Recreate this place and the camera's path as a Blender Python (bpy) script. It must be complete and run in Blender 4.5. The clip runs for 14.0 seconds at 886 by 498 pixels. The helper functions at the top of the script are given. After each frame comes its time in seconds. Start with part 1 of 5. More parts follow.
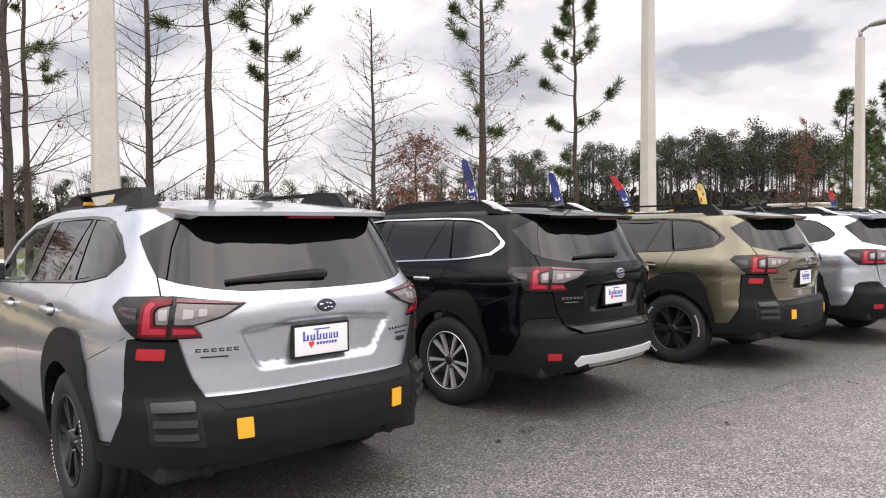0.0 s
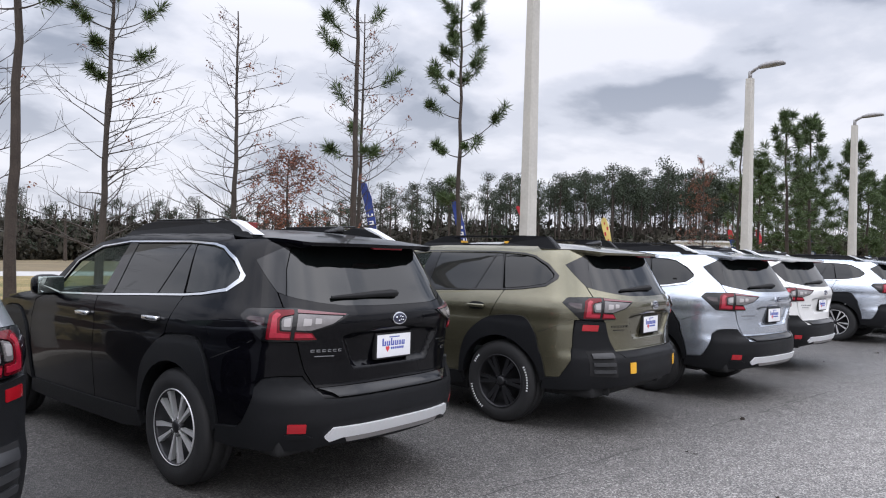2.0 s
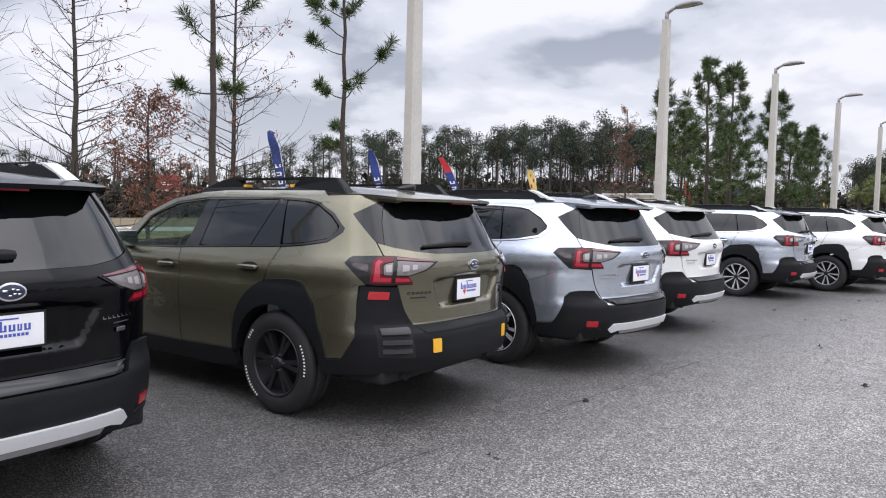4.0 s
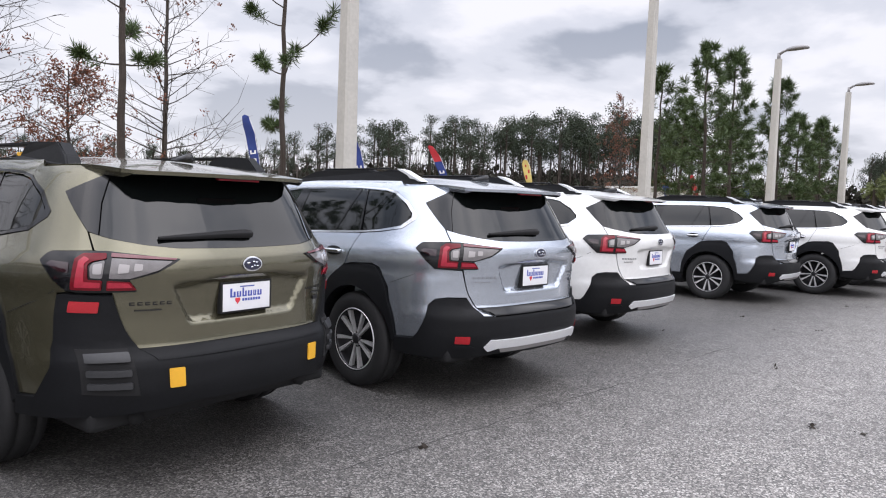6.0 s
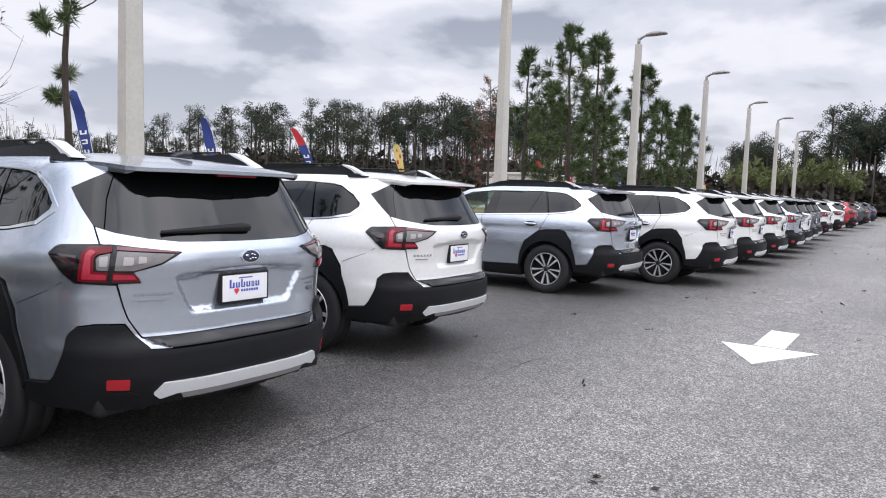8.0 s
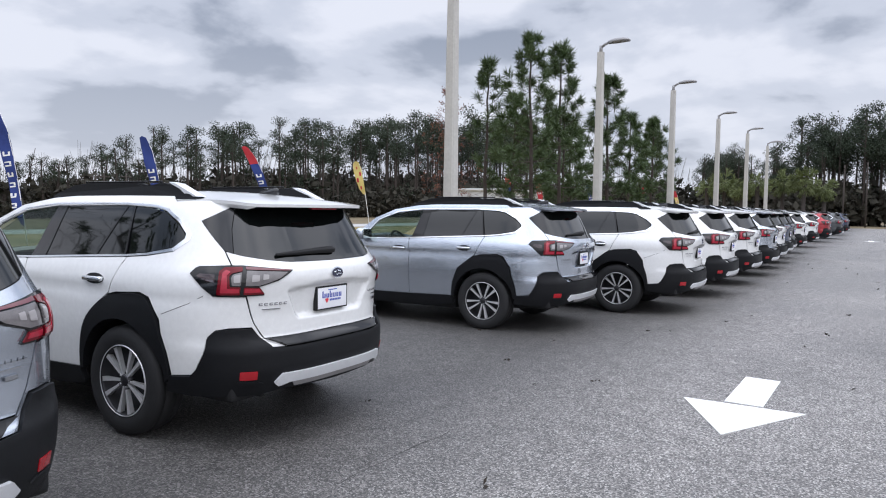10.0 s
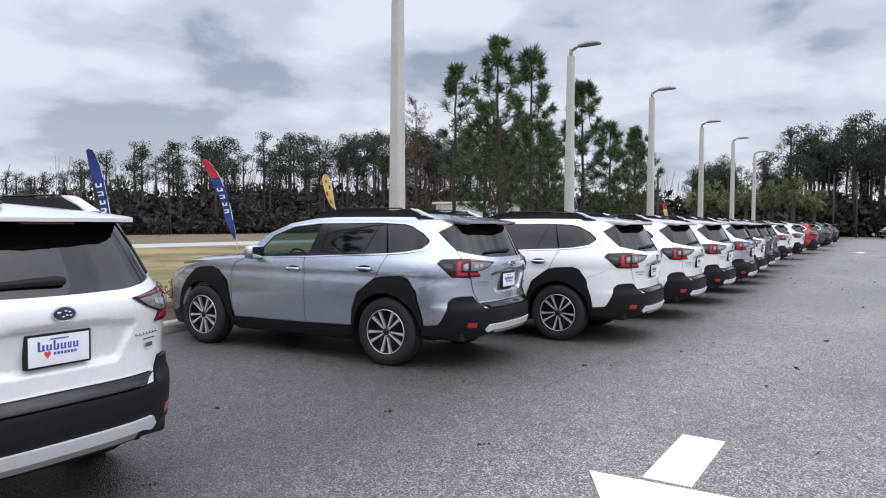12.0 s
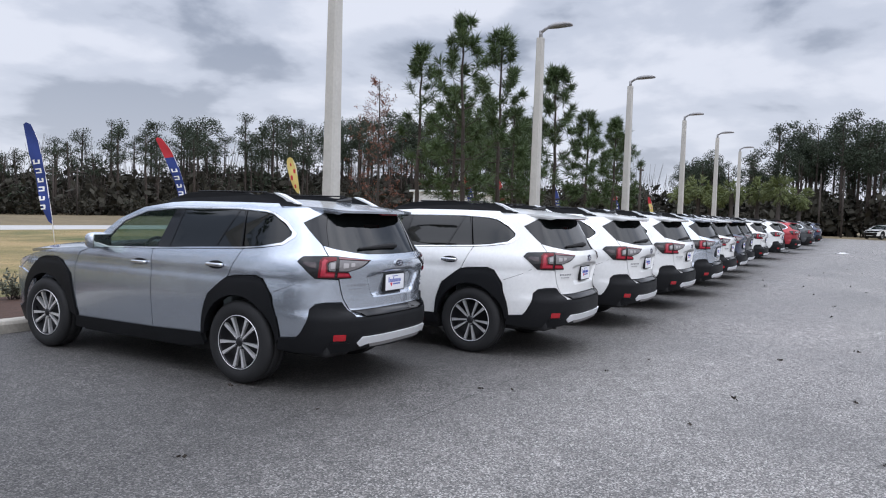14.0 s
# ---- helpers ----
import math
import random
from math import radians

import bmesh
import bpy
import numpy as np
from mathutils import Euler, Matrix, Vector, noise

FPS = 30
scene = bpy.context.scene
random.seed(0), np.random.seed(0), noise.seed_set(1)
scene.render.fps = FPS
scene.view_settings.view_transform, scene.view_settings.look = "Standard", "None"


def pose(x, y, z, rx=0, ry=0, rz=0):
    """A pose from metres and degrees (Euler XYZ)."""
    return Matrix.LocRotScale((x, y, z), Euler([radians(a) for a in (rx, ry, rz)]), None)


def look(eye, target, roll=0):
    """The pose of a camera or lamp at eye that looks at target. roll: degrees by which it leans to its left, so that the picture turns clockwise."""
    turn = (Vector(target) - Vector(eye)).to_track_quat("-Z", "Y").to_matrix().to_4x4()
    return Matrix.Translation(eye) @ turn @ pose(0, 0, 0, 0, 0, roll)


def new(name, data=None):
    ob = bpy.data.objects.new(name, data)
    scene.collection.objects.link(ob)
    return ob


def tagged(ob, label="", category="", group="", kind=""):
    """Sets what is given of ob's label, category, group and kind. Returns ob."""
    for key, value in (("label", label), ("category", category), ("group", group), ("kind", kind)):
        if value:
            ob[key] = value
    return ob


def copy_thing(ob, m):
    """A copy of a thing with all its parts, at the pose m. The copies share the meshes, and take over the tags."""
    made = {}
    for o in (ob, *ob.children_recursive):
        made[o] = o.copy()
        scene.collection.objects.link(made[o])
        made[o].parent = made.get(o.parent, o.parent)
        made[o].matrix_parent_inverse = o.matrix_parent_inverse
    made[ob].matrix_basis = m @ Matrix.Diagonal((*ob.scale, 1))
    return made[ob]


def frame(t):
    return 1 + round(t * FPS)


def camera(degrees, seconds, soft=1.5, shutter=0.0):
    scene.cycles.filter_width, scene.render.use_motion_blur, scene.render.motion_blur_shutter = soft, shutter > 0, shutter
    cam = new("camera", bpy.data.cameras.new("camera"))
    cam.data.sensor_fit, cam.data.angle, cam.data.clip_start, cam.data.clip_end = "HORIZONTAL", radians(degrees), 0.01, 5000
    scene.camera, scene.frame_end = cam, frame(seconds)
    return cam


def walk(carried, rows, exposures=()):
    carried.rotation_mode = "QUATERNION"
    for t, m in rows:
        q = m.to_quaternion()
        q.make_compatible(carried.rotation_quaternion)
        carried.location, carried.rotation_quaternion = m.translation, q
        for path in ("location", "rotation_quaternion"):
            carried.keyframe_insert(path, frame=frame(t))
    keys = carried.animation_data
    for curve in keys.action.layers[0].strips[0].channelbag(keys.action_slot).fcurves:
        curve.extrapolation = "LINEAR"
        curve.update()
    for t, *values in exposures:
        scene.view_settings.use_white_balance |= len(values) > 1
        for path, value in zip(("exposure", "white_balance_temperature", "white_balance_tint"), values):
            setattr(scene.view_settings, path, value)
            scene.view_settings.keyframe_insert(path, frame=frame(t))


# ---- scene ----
cam = camera(63.9, 14.0, soft=1.1)
# seconds, eye, target, roll in degrees
PATH = [
    (0, (0.276, 0.195, 1.45), (1.506, 1.77, 1.389), -0.5),
    (0.5, (0.71, 0.215, 1.474), (1.938, 1.793, 1.459), -0.7),
    (1, (1.085, 0.285, 1.485), (2.326, 1.853, 1.441), 2.1),
    (1.5, (1.523, 0.384, 1.481), (2.824, 1.903, 1.477), 2.2),
    (2, (1.942, 0.4, 1.482), (3.336, 1.834, 1.497), 1.5),
    (2.5, (2.363, 0.443, 1.452), (3.833, 1.799, 1.423), 1.7),
    (3, (2.872, 0.492, 1.483), (4.375, 1.809, 1.425), 1.5),
    (3.5, (3.363, 0.445, 1.491), (4.856, 1.774, 1.408), 1.4),
    (4, (3.823, 0.478, 1.46), (5.325, 1.795, 1.35), 1.3),
    (6.5, (6.17, 0.43, 1.434), (7.644, 1.775, 1.295), 2.1),
    (7, (6.615, 0.443, 1.446), (8.145, 1.723, 1.304), 1.9),
    (7.5, (7.068, 0.426, 1.453), (8.675, 1.607, 1.294), 2.0),
    (8, (7.475, 0.454, 1.462), (9.138, 1.555, 1.3), 1.9),
    (8.5, (7.905, 0.549, 1.483), (9.606, 1.591, 1.33), 1.3),
    (11, (10.099, 0.712, 1.519), (11.791, 1.775, 1.43), 0.5),
    (11.5, (10.541, 0.682, 1.509), (12.238, 1.738, 1.431), 0.4),
    (12, (11.014, 0.573, 1.516), (12.72, 1.613, 1.443), 0.3),
    (12.5, (11.489, 0.509, 1.533), (13.212, 1.522, 1.454), 0.6),
    (13, (11.898, 0.409, 1.534), (13.629, 1.407, 1.445), 0.9),
    (13.5, (12.308, 0.371, 1.519), (14.035, 1.374, 1.421), 1.4),
    (14, (12.709, 0.369, 1.547), (14.429, 1.384, 1.443), 1.8),
]
walk(cam, [(t, look(eye, target, roll)) for t, eye, target, roll in PATH],
     [(0.0, 0.36, 7200, 15), (0.5, 0.10, 6800, 14), (1.0, 0.08, 6550, 13), (2.0, 0.12, 6400, 13), (6.5, 0.17, 6550, 14), (8.5, 0.05, 6400, 13), (11.0, -0.07, 6150, 12), (14.0, -0.10, 6150, 12)])

# ---------------------------------------------------------------- light
world = bpy.data.worlds.new("overcast_sky")
scene.world = world
world.use_nodes = True
SUN_UP, SUN_TURN = 48, 205


def build_world():
    nt = world.node_tree
    nt.nodes.clear()
    N, L = nt.nodes.new, nt.links.new
    out, bg = N("ShaderNodeOutputWorld"), N("ShaderNodeBackground")
    sky = N("ShaderNodeTexSky")
    sky.sky_type, sky.sun_disc = "NISHITA", False
    sky.sun_elevation, sky.sun_rotation = radians(SUN_UP), radians(SUN_TURN)
    sky.dust_density, sky.air_density = 3.0, 1.0
    tc, sep = N("ShaderNodeTexCoord"), N("ShaderNodeSeparateXYZ")
    L(tc.outputs["Generated"], sep.inputs[0])
    # clouds on a flat deck: direction divided by its height
    up = N("ShaderNodeMath"); up.operation = "ADD"; up.inputs[1].default_value = 0.24
    L(sep.outputs["Z"], up.inputs[0])
    mx = N("ShaderNodeMath"); mx.operation = "MAXIMUM"; mx.inputs[1].default_value = 0.06
    L(up.outputs[0], mx.inputs[0])
    comb = N("ShaderNodeCombineXYZ")
    for i, k in enumerate("XY"):
        d = N("ShaderNodeMath"); d.operation = "DIVIDE"
        L(sep.outputs[k], d.inputs[0]); L(mx.outputs[0], d.inputs[1]); L(d.outputs[0], comb.inputs[i])
    big = N("ShaderNodeTexNoise"); big.inputs["Scale"].default_value = 1.5; big.inputs["Detail"].default_value = 7; big.inputs["Roughness"].default_value = 0.5; big.inputs["Distortion"].default_value = 0.1
    L(comb.outputs[0], big.inputs["Vector"])
    ramp = N("ShaderNodeValToRGB")
    ramp.color_ramp.interpolation = "EASE"
    e = ramp.color_ramp.elements
    e[0].position, e[0].color = 0.39, (0.30, 0.345, 0.43, 1)
    e[1].position, e[1].color = 0.58, (0.90, 0.92, 0.98, 1)
    m = e.new(0.485); m.color = (0.66, 0.70, 0.785, 1)
    L(big.outputs["Fac"], ramp.inputs[0])
    # the deck pales towards the horizon
    hz = N("ShaderNodeMapRange"); hz.inputs[1].default_value, hz.inputs[2].default_value = 0.02, 0.30
    hz.inputs[3].default_value, hz.inputs[4].default_value = 0.6, 0.0
    L(sep.outputs["Z"], hz.inputs[0])
    pale = N("ShaderNodeMix"); pale.data_type = "RGBA"; pale.inputs[7].default_value = (0.85, 0.87, 0.92, 1)
    L(hz.outputs[0], pale.inputs[0]); L(ramp.outputs[0], pale.inputs[6])
    gain = N("ShaderNodeMix"); gain.data_type = "RGBA"; gain.blend_type = "MULTIPLY"; gain.inputs[0].default_value = 1; gain.inputs[7].default_value = (CLOUD, CLOUD, CLOUD, 1)
    L(pale.outputs[2], gain.inputs[6])
    # an overcast sky is brightest overhead
    zen = N("ShaderNodeMapRange"); zen.inputs[1].default_value, zen.inputs[2].default_value, zen.inputs[3].default_value, zen.inputs[4].default_value = 0.30, 0.95, 1.0, 3.2
    L(sep.outputs["Z"], zen.inputs[0])
    lift = N("ShaderNodeMix"); lift.data_type = "RGBA"; lift.blend_type = "MULTIPLY"; lift.inputs[0].default_value = 1
    L(gain.outputs[2], lift.inputs[6]); L(zen.outputs[0], lift.inputs[7])
    mix = N("ShaderNodeMix"); mix.data_type = "RGBA"; mix.inputs[0].default_value = 0.93
    L(sky.outputs[0], mix.inputs[6]); L(lift.outputs[2], mix.inputs[7])
    bg.inputs["Strength"].default_value = 0.1
    L(mix.outputs[2], bg.inputs["Color"]); L(bg.outputs[0], out.inputs[0])


CLOUD = 9.8
build_world()
sun_data = bpy.data.lights.new("sun", "SUN")
sun_data.energy, sun_data.angle, sun_data.color = 1.3, radians(100), (1.0, 0.97, 0.93)
sun = new("sun", sun_data)
sun.matrix_basis = look((0, 0, 40), (40 * math.sin(radians(SUN_TURN)) * -0.9, 40 * math.cos(radians(SUN_TURN)) * -0.9, 0))
scene.view_settings.exposure = 0.0

# ---------------------------------------------------------------- materials


def material(name, color, rough=0.5, metal=0.0, vary=0.0, scale=8.0, bump=0.0, bump_scale=40.0, coat=0.0, spec=0.5, island=0.0, coords="Object"):
    """A principled surface with variation at two scales and fine relief."""
    m = bpy.data.materials.new(name)
    m.use_nodes = True
    nt = m.node_tree
    b = nt.nodes["Principled BSDF"]
    N, L = nt.nodes.new, nt.links.new
    b.inputs["Base Color"].default_value = (*color, 1)
    b.inputs["Roughness"].default_value, b.inputs["Metallic"].default_value = rough, metal
    b.inputs["Coat Weight"].default_value, b.inputs["Coat Roughness"].default_value = coat, 0.04
    b.inputs["Specular IOR Level"].default_value = spec
    tc = N("ShaderNodeTexCoord")
    if vary or island:
        n1, n2 = N("ShaderNodeTexNoise"), N("ShaderNodeTexNoise")
        n1.inputs["Scale"].default_value, n2.inputs["Scale"].default_value = scale, scale * 9
        n1.inputs["Detail"].default_value = n2.inputs["Detail"].default_value = 4
        L(tc.outputs[coords], n1.inputs["Vector"]); L(tc.outputs[coords], n2.inputs["Vector"])
        add = N("ShaderNodeMath"); add.operation = "ADD"
        L(n1.outputs["Fac"], add.inputs[0]); L(n2.outputs["Fac"], add.inputs[1])
        last = add
        if island:
            geo = N("ShaderNodeNewGeometry")
            mul = N("ShaderNodeMath"); mul.operation = "MULTIPLY_ADD"
            mul.inputs[1].default_value = island
            L(geo.outputs["Random Per Island"], mul.inputs[0]); L(add.outputs[0], mul.inputs[2])
            last = mul
        rg = N("ShaderNodeMapRange")
        rg.inputs[1].default_value, rg.inputs[2].default_value = 0.6, 1.4 + island
        rg.inputs[3].default_value, rg.inputs[4].default_value = 1 - vary, 1 + vary
        L(last.outputs[0], rg.inputs[0])
        mx = N("ShaderNodeMix"); mx.data_type = "RGBA"; mx.blend_type = "MULTIPLY"; mx.inputs[0].default_value = 1
        mx.inputs[6].default_value = (*color, 1)
        L(rg.outputs[0], mx.inputs[7])
        L(mx.outputs[2], b.inputs["Base Color"])
    if bump:
        nb, bp = N("ShaderNodeTexNoise"), N("ShaderNodeBump")
        nb.inputs["Scale"].default_value, nb.inputs["Detail"].default_value = bump_scale, 3
        L(tc.outputs[coords], nb.inputs["Vector"])
        bp.inputs["Strength"].default_value, bp.inputs["Distance"].default_value = min(1.0, bump), 0.01
        L(nb.outputs["Fac"], bp.inputs["Height"]); L(bp.outputs[0], b.inputs["Normal"])
    return m


def car_paint(name, color, metal=0.55, rough=0.32):
    """Metallic base with fine flakes under a clear coat."""
    m = material(name, color, rough, metal, vary=0.06, scale=30, coat=0.9)
    return m


def glass_mat(name, color, clear):
    m = bpy.data.materials.new(name)
    m.use_nodes = True
    nt = m.node_tree
    b = nt.nodes["Principled BSDF"]
    b.inputs["Base Color"].default_value = (*color, 1)
    b.inputs["Roughness"].default_value = 0.03
    b.inputs["Specular IOR Level"].default_value = 0.6
    if clear:
        tr, mix = nt.nodes.new("ShaderNodeBsdfTransparent"), nt.nodes.new("ShaderNodeMixShader")
        tr.inputs[0].default_value = (0.62, 0.74, 0.68, 1)
        mix.inputs[0].default_value = clear
        out = nt.nodes["Material Output"]
        nt.links.new(b.outputs[0], mix.inputs[1]); nt.links.new(tr.outputs[0], mix.inputs[2]); nt.links.new(mix.outputs[0], out.inputs[0])
    return m


def asphalt_mat():
    """Dark binder with pale stone chips, damp stains, tyre wear and hairline cracks, and car shade painted into the
    bays.
    """
    m = bpy.data.materials.new("asphalt")
    m.use_nodes = True
    nt = m.node_tree
    b = nt.nodes["Principled BSDF"]
    N, L = nt.nodes.new, nt.links.new
    tc = N("ShaderNodeTexCoord")
    v = N("ShaderNodeTexVoronoi"); v.inputs["Scale"].default_value = 105
    L(tc.outputs["Object"], v.inputs["Vector"])
    sp = N("ShaderNodeSeparateColor"); L(v.outputs["Color"], sp.inputs[0])
    chips = N("ShaderNodeValToRGB")
    e = chips.color_ramp.elements
    e[0].position, e[0].color = 0.0, (0.042, 0.041, 0.040, 1)
    e[1].position, e[1].color = 1.0, (0.36, 0.345, 0.33, 1)
    a = e.new(0.5); a.color = (0.110, 0.104, 0.098, 1)
    a = e.new(0.85); a.color = (0.232, 0.219, 0.206, 1)
    L(sp.outputs[0], chips.inputs[0])
    n = N("ShaderNodeTexNoise"); n.inputs["Scale"].default_value = 0.35; n.inputs["Detail"].default_value = 6
    L(tc.outputs["Object"], n.inputs["Vector"])
    n2 = N("ShaderNodeTexNoise"); n2.inputs["Scale"].default_value = 5; n2.inputs["Detail"].default_value = 5
    L(tc.outputs["Object"], n2.inputs["Vector"])
    r1 = N("ShaderNodeMapRange"); r1.inputs[1].default_value, r1.inputs[2].default_value, r1.inputs[3].default_value, r1.inputs[4].default_value = 0.3, 0.7, 0.72, 1.2
    r2 = N("ShaderNodeMapRange"); r2.inputs[1].default_value, r2.inputs[2].default_value, r2.inputs[3].default_value, r2.inputs[4].default_value = 0.3, 0.7, 0.85, 1.15
    L(n.outputs["Fac"], r1.inputs[0]); L(n2.outputs["Fac"], r2.inputs[0])
    mu = N("ShaderNodeMath"); mu.operation = "MULTIPLY"; L(r1.outputs[0], mu.inputs[0]); L(r2.outputs[0], mu.inputs[1])
    # the driving lane is worn pale, the parked cars' shade is painted into the bays
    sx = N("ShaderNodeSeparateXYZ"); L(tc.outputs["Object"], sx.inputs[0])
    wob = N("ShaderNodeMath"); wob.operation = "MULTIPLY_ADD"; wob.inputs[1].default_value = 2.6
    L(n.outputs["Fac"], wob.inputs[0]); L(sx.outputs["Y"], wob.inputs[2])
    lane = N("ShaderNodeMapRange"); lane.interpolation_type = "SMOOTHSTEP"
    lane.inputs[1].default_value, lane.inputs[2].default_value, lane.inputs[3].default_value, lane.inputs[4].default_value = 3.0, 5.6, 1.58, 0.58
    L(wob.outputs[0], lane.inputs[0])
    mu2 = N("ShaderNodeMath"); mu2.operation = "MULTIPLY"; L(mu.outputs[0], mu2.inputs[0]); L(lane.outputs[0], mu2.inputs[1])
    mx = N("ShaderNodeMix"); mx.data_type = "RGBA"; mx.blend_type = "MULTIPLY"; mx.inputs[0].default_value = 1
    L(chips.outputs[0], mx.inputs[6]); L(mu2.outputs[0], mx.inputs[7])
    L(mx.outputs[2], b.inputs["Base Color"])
    rr = N("ShaderNodeMapRange"); rr.inputs[1].default_value, rr.inputs[2].default_value, rr.inputs[3].default_value, rr.inputs[4].default_value = 0.35, 0.65, 0.44, 0.68
    L(n.outputs["Fac"], rr.inputs[0]); L(rr.outputs[0], b.inputs["Roughness"])
    bp = N("ShaderNodeBump"); bp.inputs["Strength"].default_value, bp.inputs["Distance"].default_value = 0.8, 0.008
    L(v.outputs["Distance"], bp.inputs["Height"]); L(bp.outputs[0], b.inputs["Normal"])
    return m


def ground_mat():
    """Winter lawn: straw and green in patches."""
    m = bpy.data.materials.new("winter_grass")
    m.use_nodes = True
    nt = m.node_tree
    b = nt.nodes["Principled BSDF"]
    N, L = nt.nodes.new, nt.links.new
    tc = N("ShaderNodeTexCoord")
    n = N("ShaderNodeTexNoise"); n.inputs["Scale"].default_value = 0.22; n.inputs["Detail"].default_value = 8; n.inputs["Roughness"].default_value = 0.65
    L(tc.outputs["Object"], n.inputs["Vector"])
    ramp = N("ShaderNodeValToRGB")
    e = ramp.color_ramp.elements
    e[0].position, e[0].color = 0.34, (0.085, 0.105, 0.03, 1)
    e[1].position, e[1].color = 0.60, (0.36, 0.26, 0.12, 1)
    a = e.new(0.46); a.color = (0.21, 0.17, 0.065, 1)
    L(n.outputs["Fac"], ramp.inputs[0])
    f = N("ShaderNodeTexNoise"); f.inputs["Scale"].default_value = 35; f.inputs["Detail"].default_value = 4
    L(tc.outputs["Object"], f.inputs["Vector"])
    r = N("ShaderNodeMapRange"); r.inputs[1].default_value, r.inputs[2].default_value, r.inputs[3].default_value, r.inputs[4].default_value = 0.3, 0.7, 0.55, 1.35
    L(f.outputs["Fac"], r.inputs[0])
    mx = N("ShaderNodeMix"); mx.data_type = "RGBA"; mx.blend_type = "MULTIPLY"; mx.inputs[0].default_value = 1
    L(ramp.outputs[0], mx.inputs[6]); L(r.outputs[0], mx.inputs[7]); L(mx.outputs[2], b.inputs["Base Color"])
    b.inputs["Roughness"].default_value = 0.9
    bp = N("ShaderNodeBump"); bp.inputs["Strength"].default_value = 0.8; bp.inputs["Distance"].default_value = 0.05
    L(f.outputs["Fac"], bp.inputs["Height"]); L(bp.outputs[0], b.inputs["Normal"])
    return m


M_ASPHALT, M_GRASS = asphalt_mat(), ground_mat()
M_FIELD = material("dry_field", (0.15, 0.115, 0.062), 0.95, vary=0.45, scale=0.3, bump=0.8, bump_scale=4)
M_KERB = material("kerb_concrete", (0.42, 0.39, 0.34), 0.85, vary=0.25, scale=3, bump=0.3, bump_scale=60)
M_ROAD = material("pale_road", (0.42, 0.41, 0.40), 0.85, vary=0.15, scale=1.0)
M_MULCH = material("mulch", (0.065, 0.034, 0.023), 0.95, vary=0.5, scale=6, bump=1.0, bump_scale=30)
M_MARK = material("road_paint", (0.78, 0.78, 0.76), 0.7, vary=0.12, scale=6, bump=0.4, bump_scale=70)
M_SILVER = car_paint("silver_paint", (0.52, 0.565, 0.635), 0.82, 0.25)
M_GREYBLUE = car_paint("grey_silver_paint", (0.55, 0.58, 0.635), 0.78, 0.30)
M_BLACK = material("black_paint", (0.0018, 0.0018, 0.003), 0.3, coat=0.45, spec=0.03)
M_GREEN = car_paint("olive_paint", (0.150, 0.140, 0.092), 0.75, 0.27)
M_WHITE = car_paint("white_paint", (0.80, 0.80, 0.79), 0.0, 0.3)
M_RED = car_paint("red_paint", (0.35, 0.02, 0.03), 0.4, 0.3)
M_NAVY = car_paint("navy_paint", (0.03, 0.045, 0.09), 0.4, 0.3)
M_CHARCOAL = car_paint("charcoal_paint", (0.05, 0.055, 0.06), 0.4, 0.3)
M_CLAD = material("textured_black_plastic", (0.009, 0.0095, 0.011), 0.5, vary=0.2, scale=6, bump=0.10, bump_scale=500, spec=0.20)
M_DARK = material("shadow_black", (0.008, 0.008, 0.009), 0.8, vary=0.1)
M_GLOSSBLACK = material("gloss_black_trim", (0.006, 0.006, 0.007), 0.12, coat=0.2, spec=0.4)
M_TINT = glass_mat("privacy_glass", (0.004, 0.005, 0.005), 0.0)
M_CLEARGLASS = glass_mat("front_glass", (0.02, 0.03, 0.027), 0.72)
M_RUBBER = material("tyre_rubber", (0.013, 0.013, 0.014), 0.7, vary=0.2, scale=20, bump=0.2, bump_scale=120)
M_ALLOY = material("machined_alloy", (0.78, 0.78, 0.79), 0.32, 0.6, vary=0.08, scale=40)
M_DARKALLOY = material("dark_alloy", (0.03, 0.03, 0.033), 0.35, 0.5)
M_CHROME = material("chrome", (0.75, 0.76, 0.78), 0.12, 1.0)
M_MIRROR = material("mirror_glass", (0.40, 0.45, 0.43), 0.03, 1.0)
M_LAMPCELL = material("lamp_cell", (0.36, 0.34, 0.34), 0.15, coat=0.5)
M_VENT = material("ribbed_grey_plastic", (0.030, 0.031, 0.034), 0.42, vary=0.15, scale=8)
M_BADGE = material("dark_chrome", (0.36, 0.37, 0.39), 0.2, 1.0)
M_SIGNRED = material("faded_red_paint", (0.26, 0.035, 0.04), 0.7, vary=0.15, scale=2)
M_SATIN = material("satin_silver", (0.80, 0.81, 0.83), 0.35, 0.4, vary=0.04)
M_YELLOW = material("yellow_plastic", (0.80, 0.42, 0.03), 0.45, vary=0.06)
M_LENSRED = material("red_lens", (0.40, 0.014, 0.036), 0.2, coat=0.4, vary=0.25, scale=30)
M_LENSPINK = material("pink_lens", (0.17, 0.055, 0.065), 0.15, coat=0.4, vary=0.2, scale=30)
M_LENSBRIGHT = material("bright_red_lens", (0.14, 0.003, 0.009), 0.15, coat=0.25, spec=0.25)
M_LENSCLEAR = material("smoked_clear_lens", (0.17, 0.158, 0.16), 0.10, coat=0.5, vary=0.2, scale=25)
M_REFLECT = material("red_reflector", (0.40, 0.008, 0.016), 0.15, coat=0.6)
M_LENSDARK = material("smoked_dark_lens", (0.03, 0.012, 0.015), 0.08, coat=1.0)
M_HEADLAMP = material("headlamp_lens", (0.45, 0.42, 0.42), 0.08, coat=1.0)
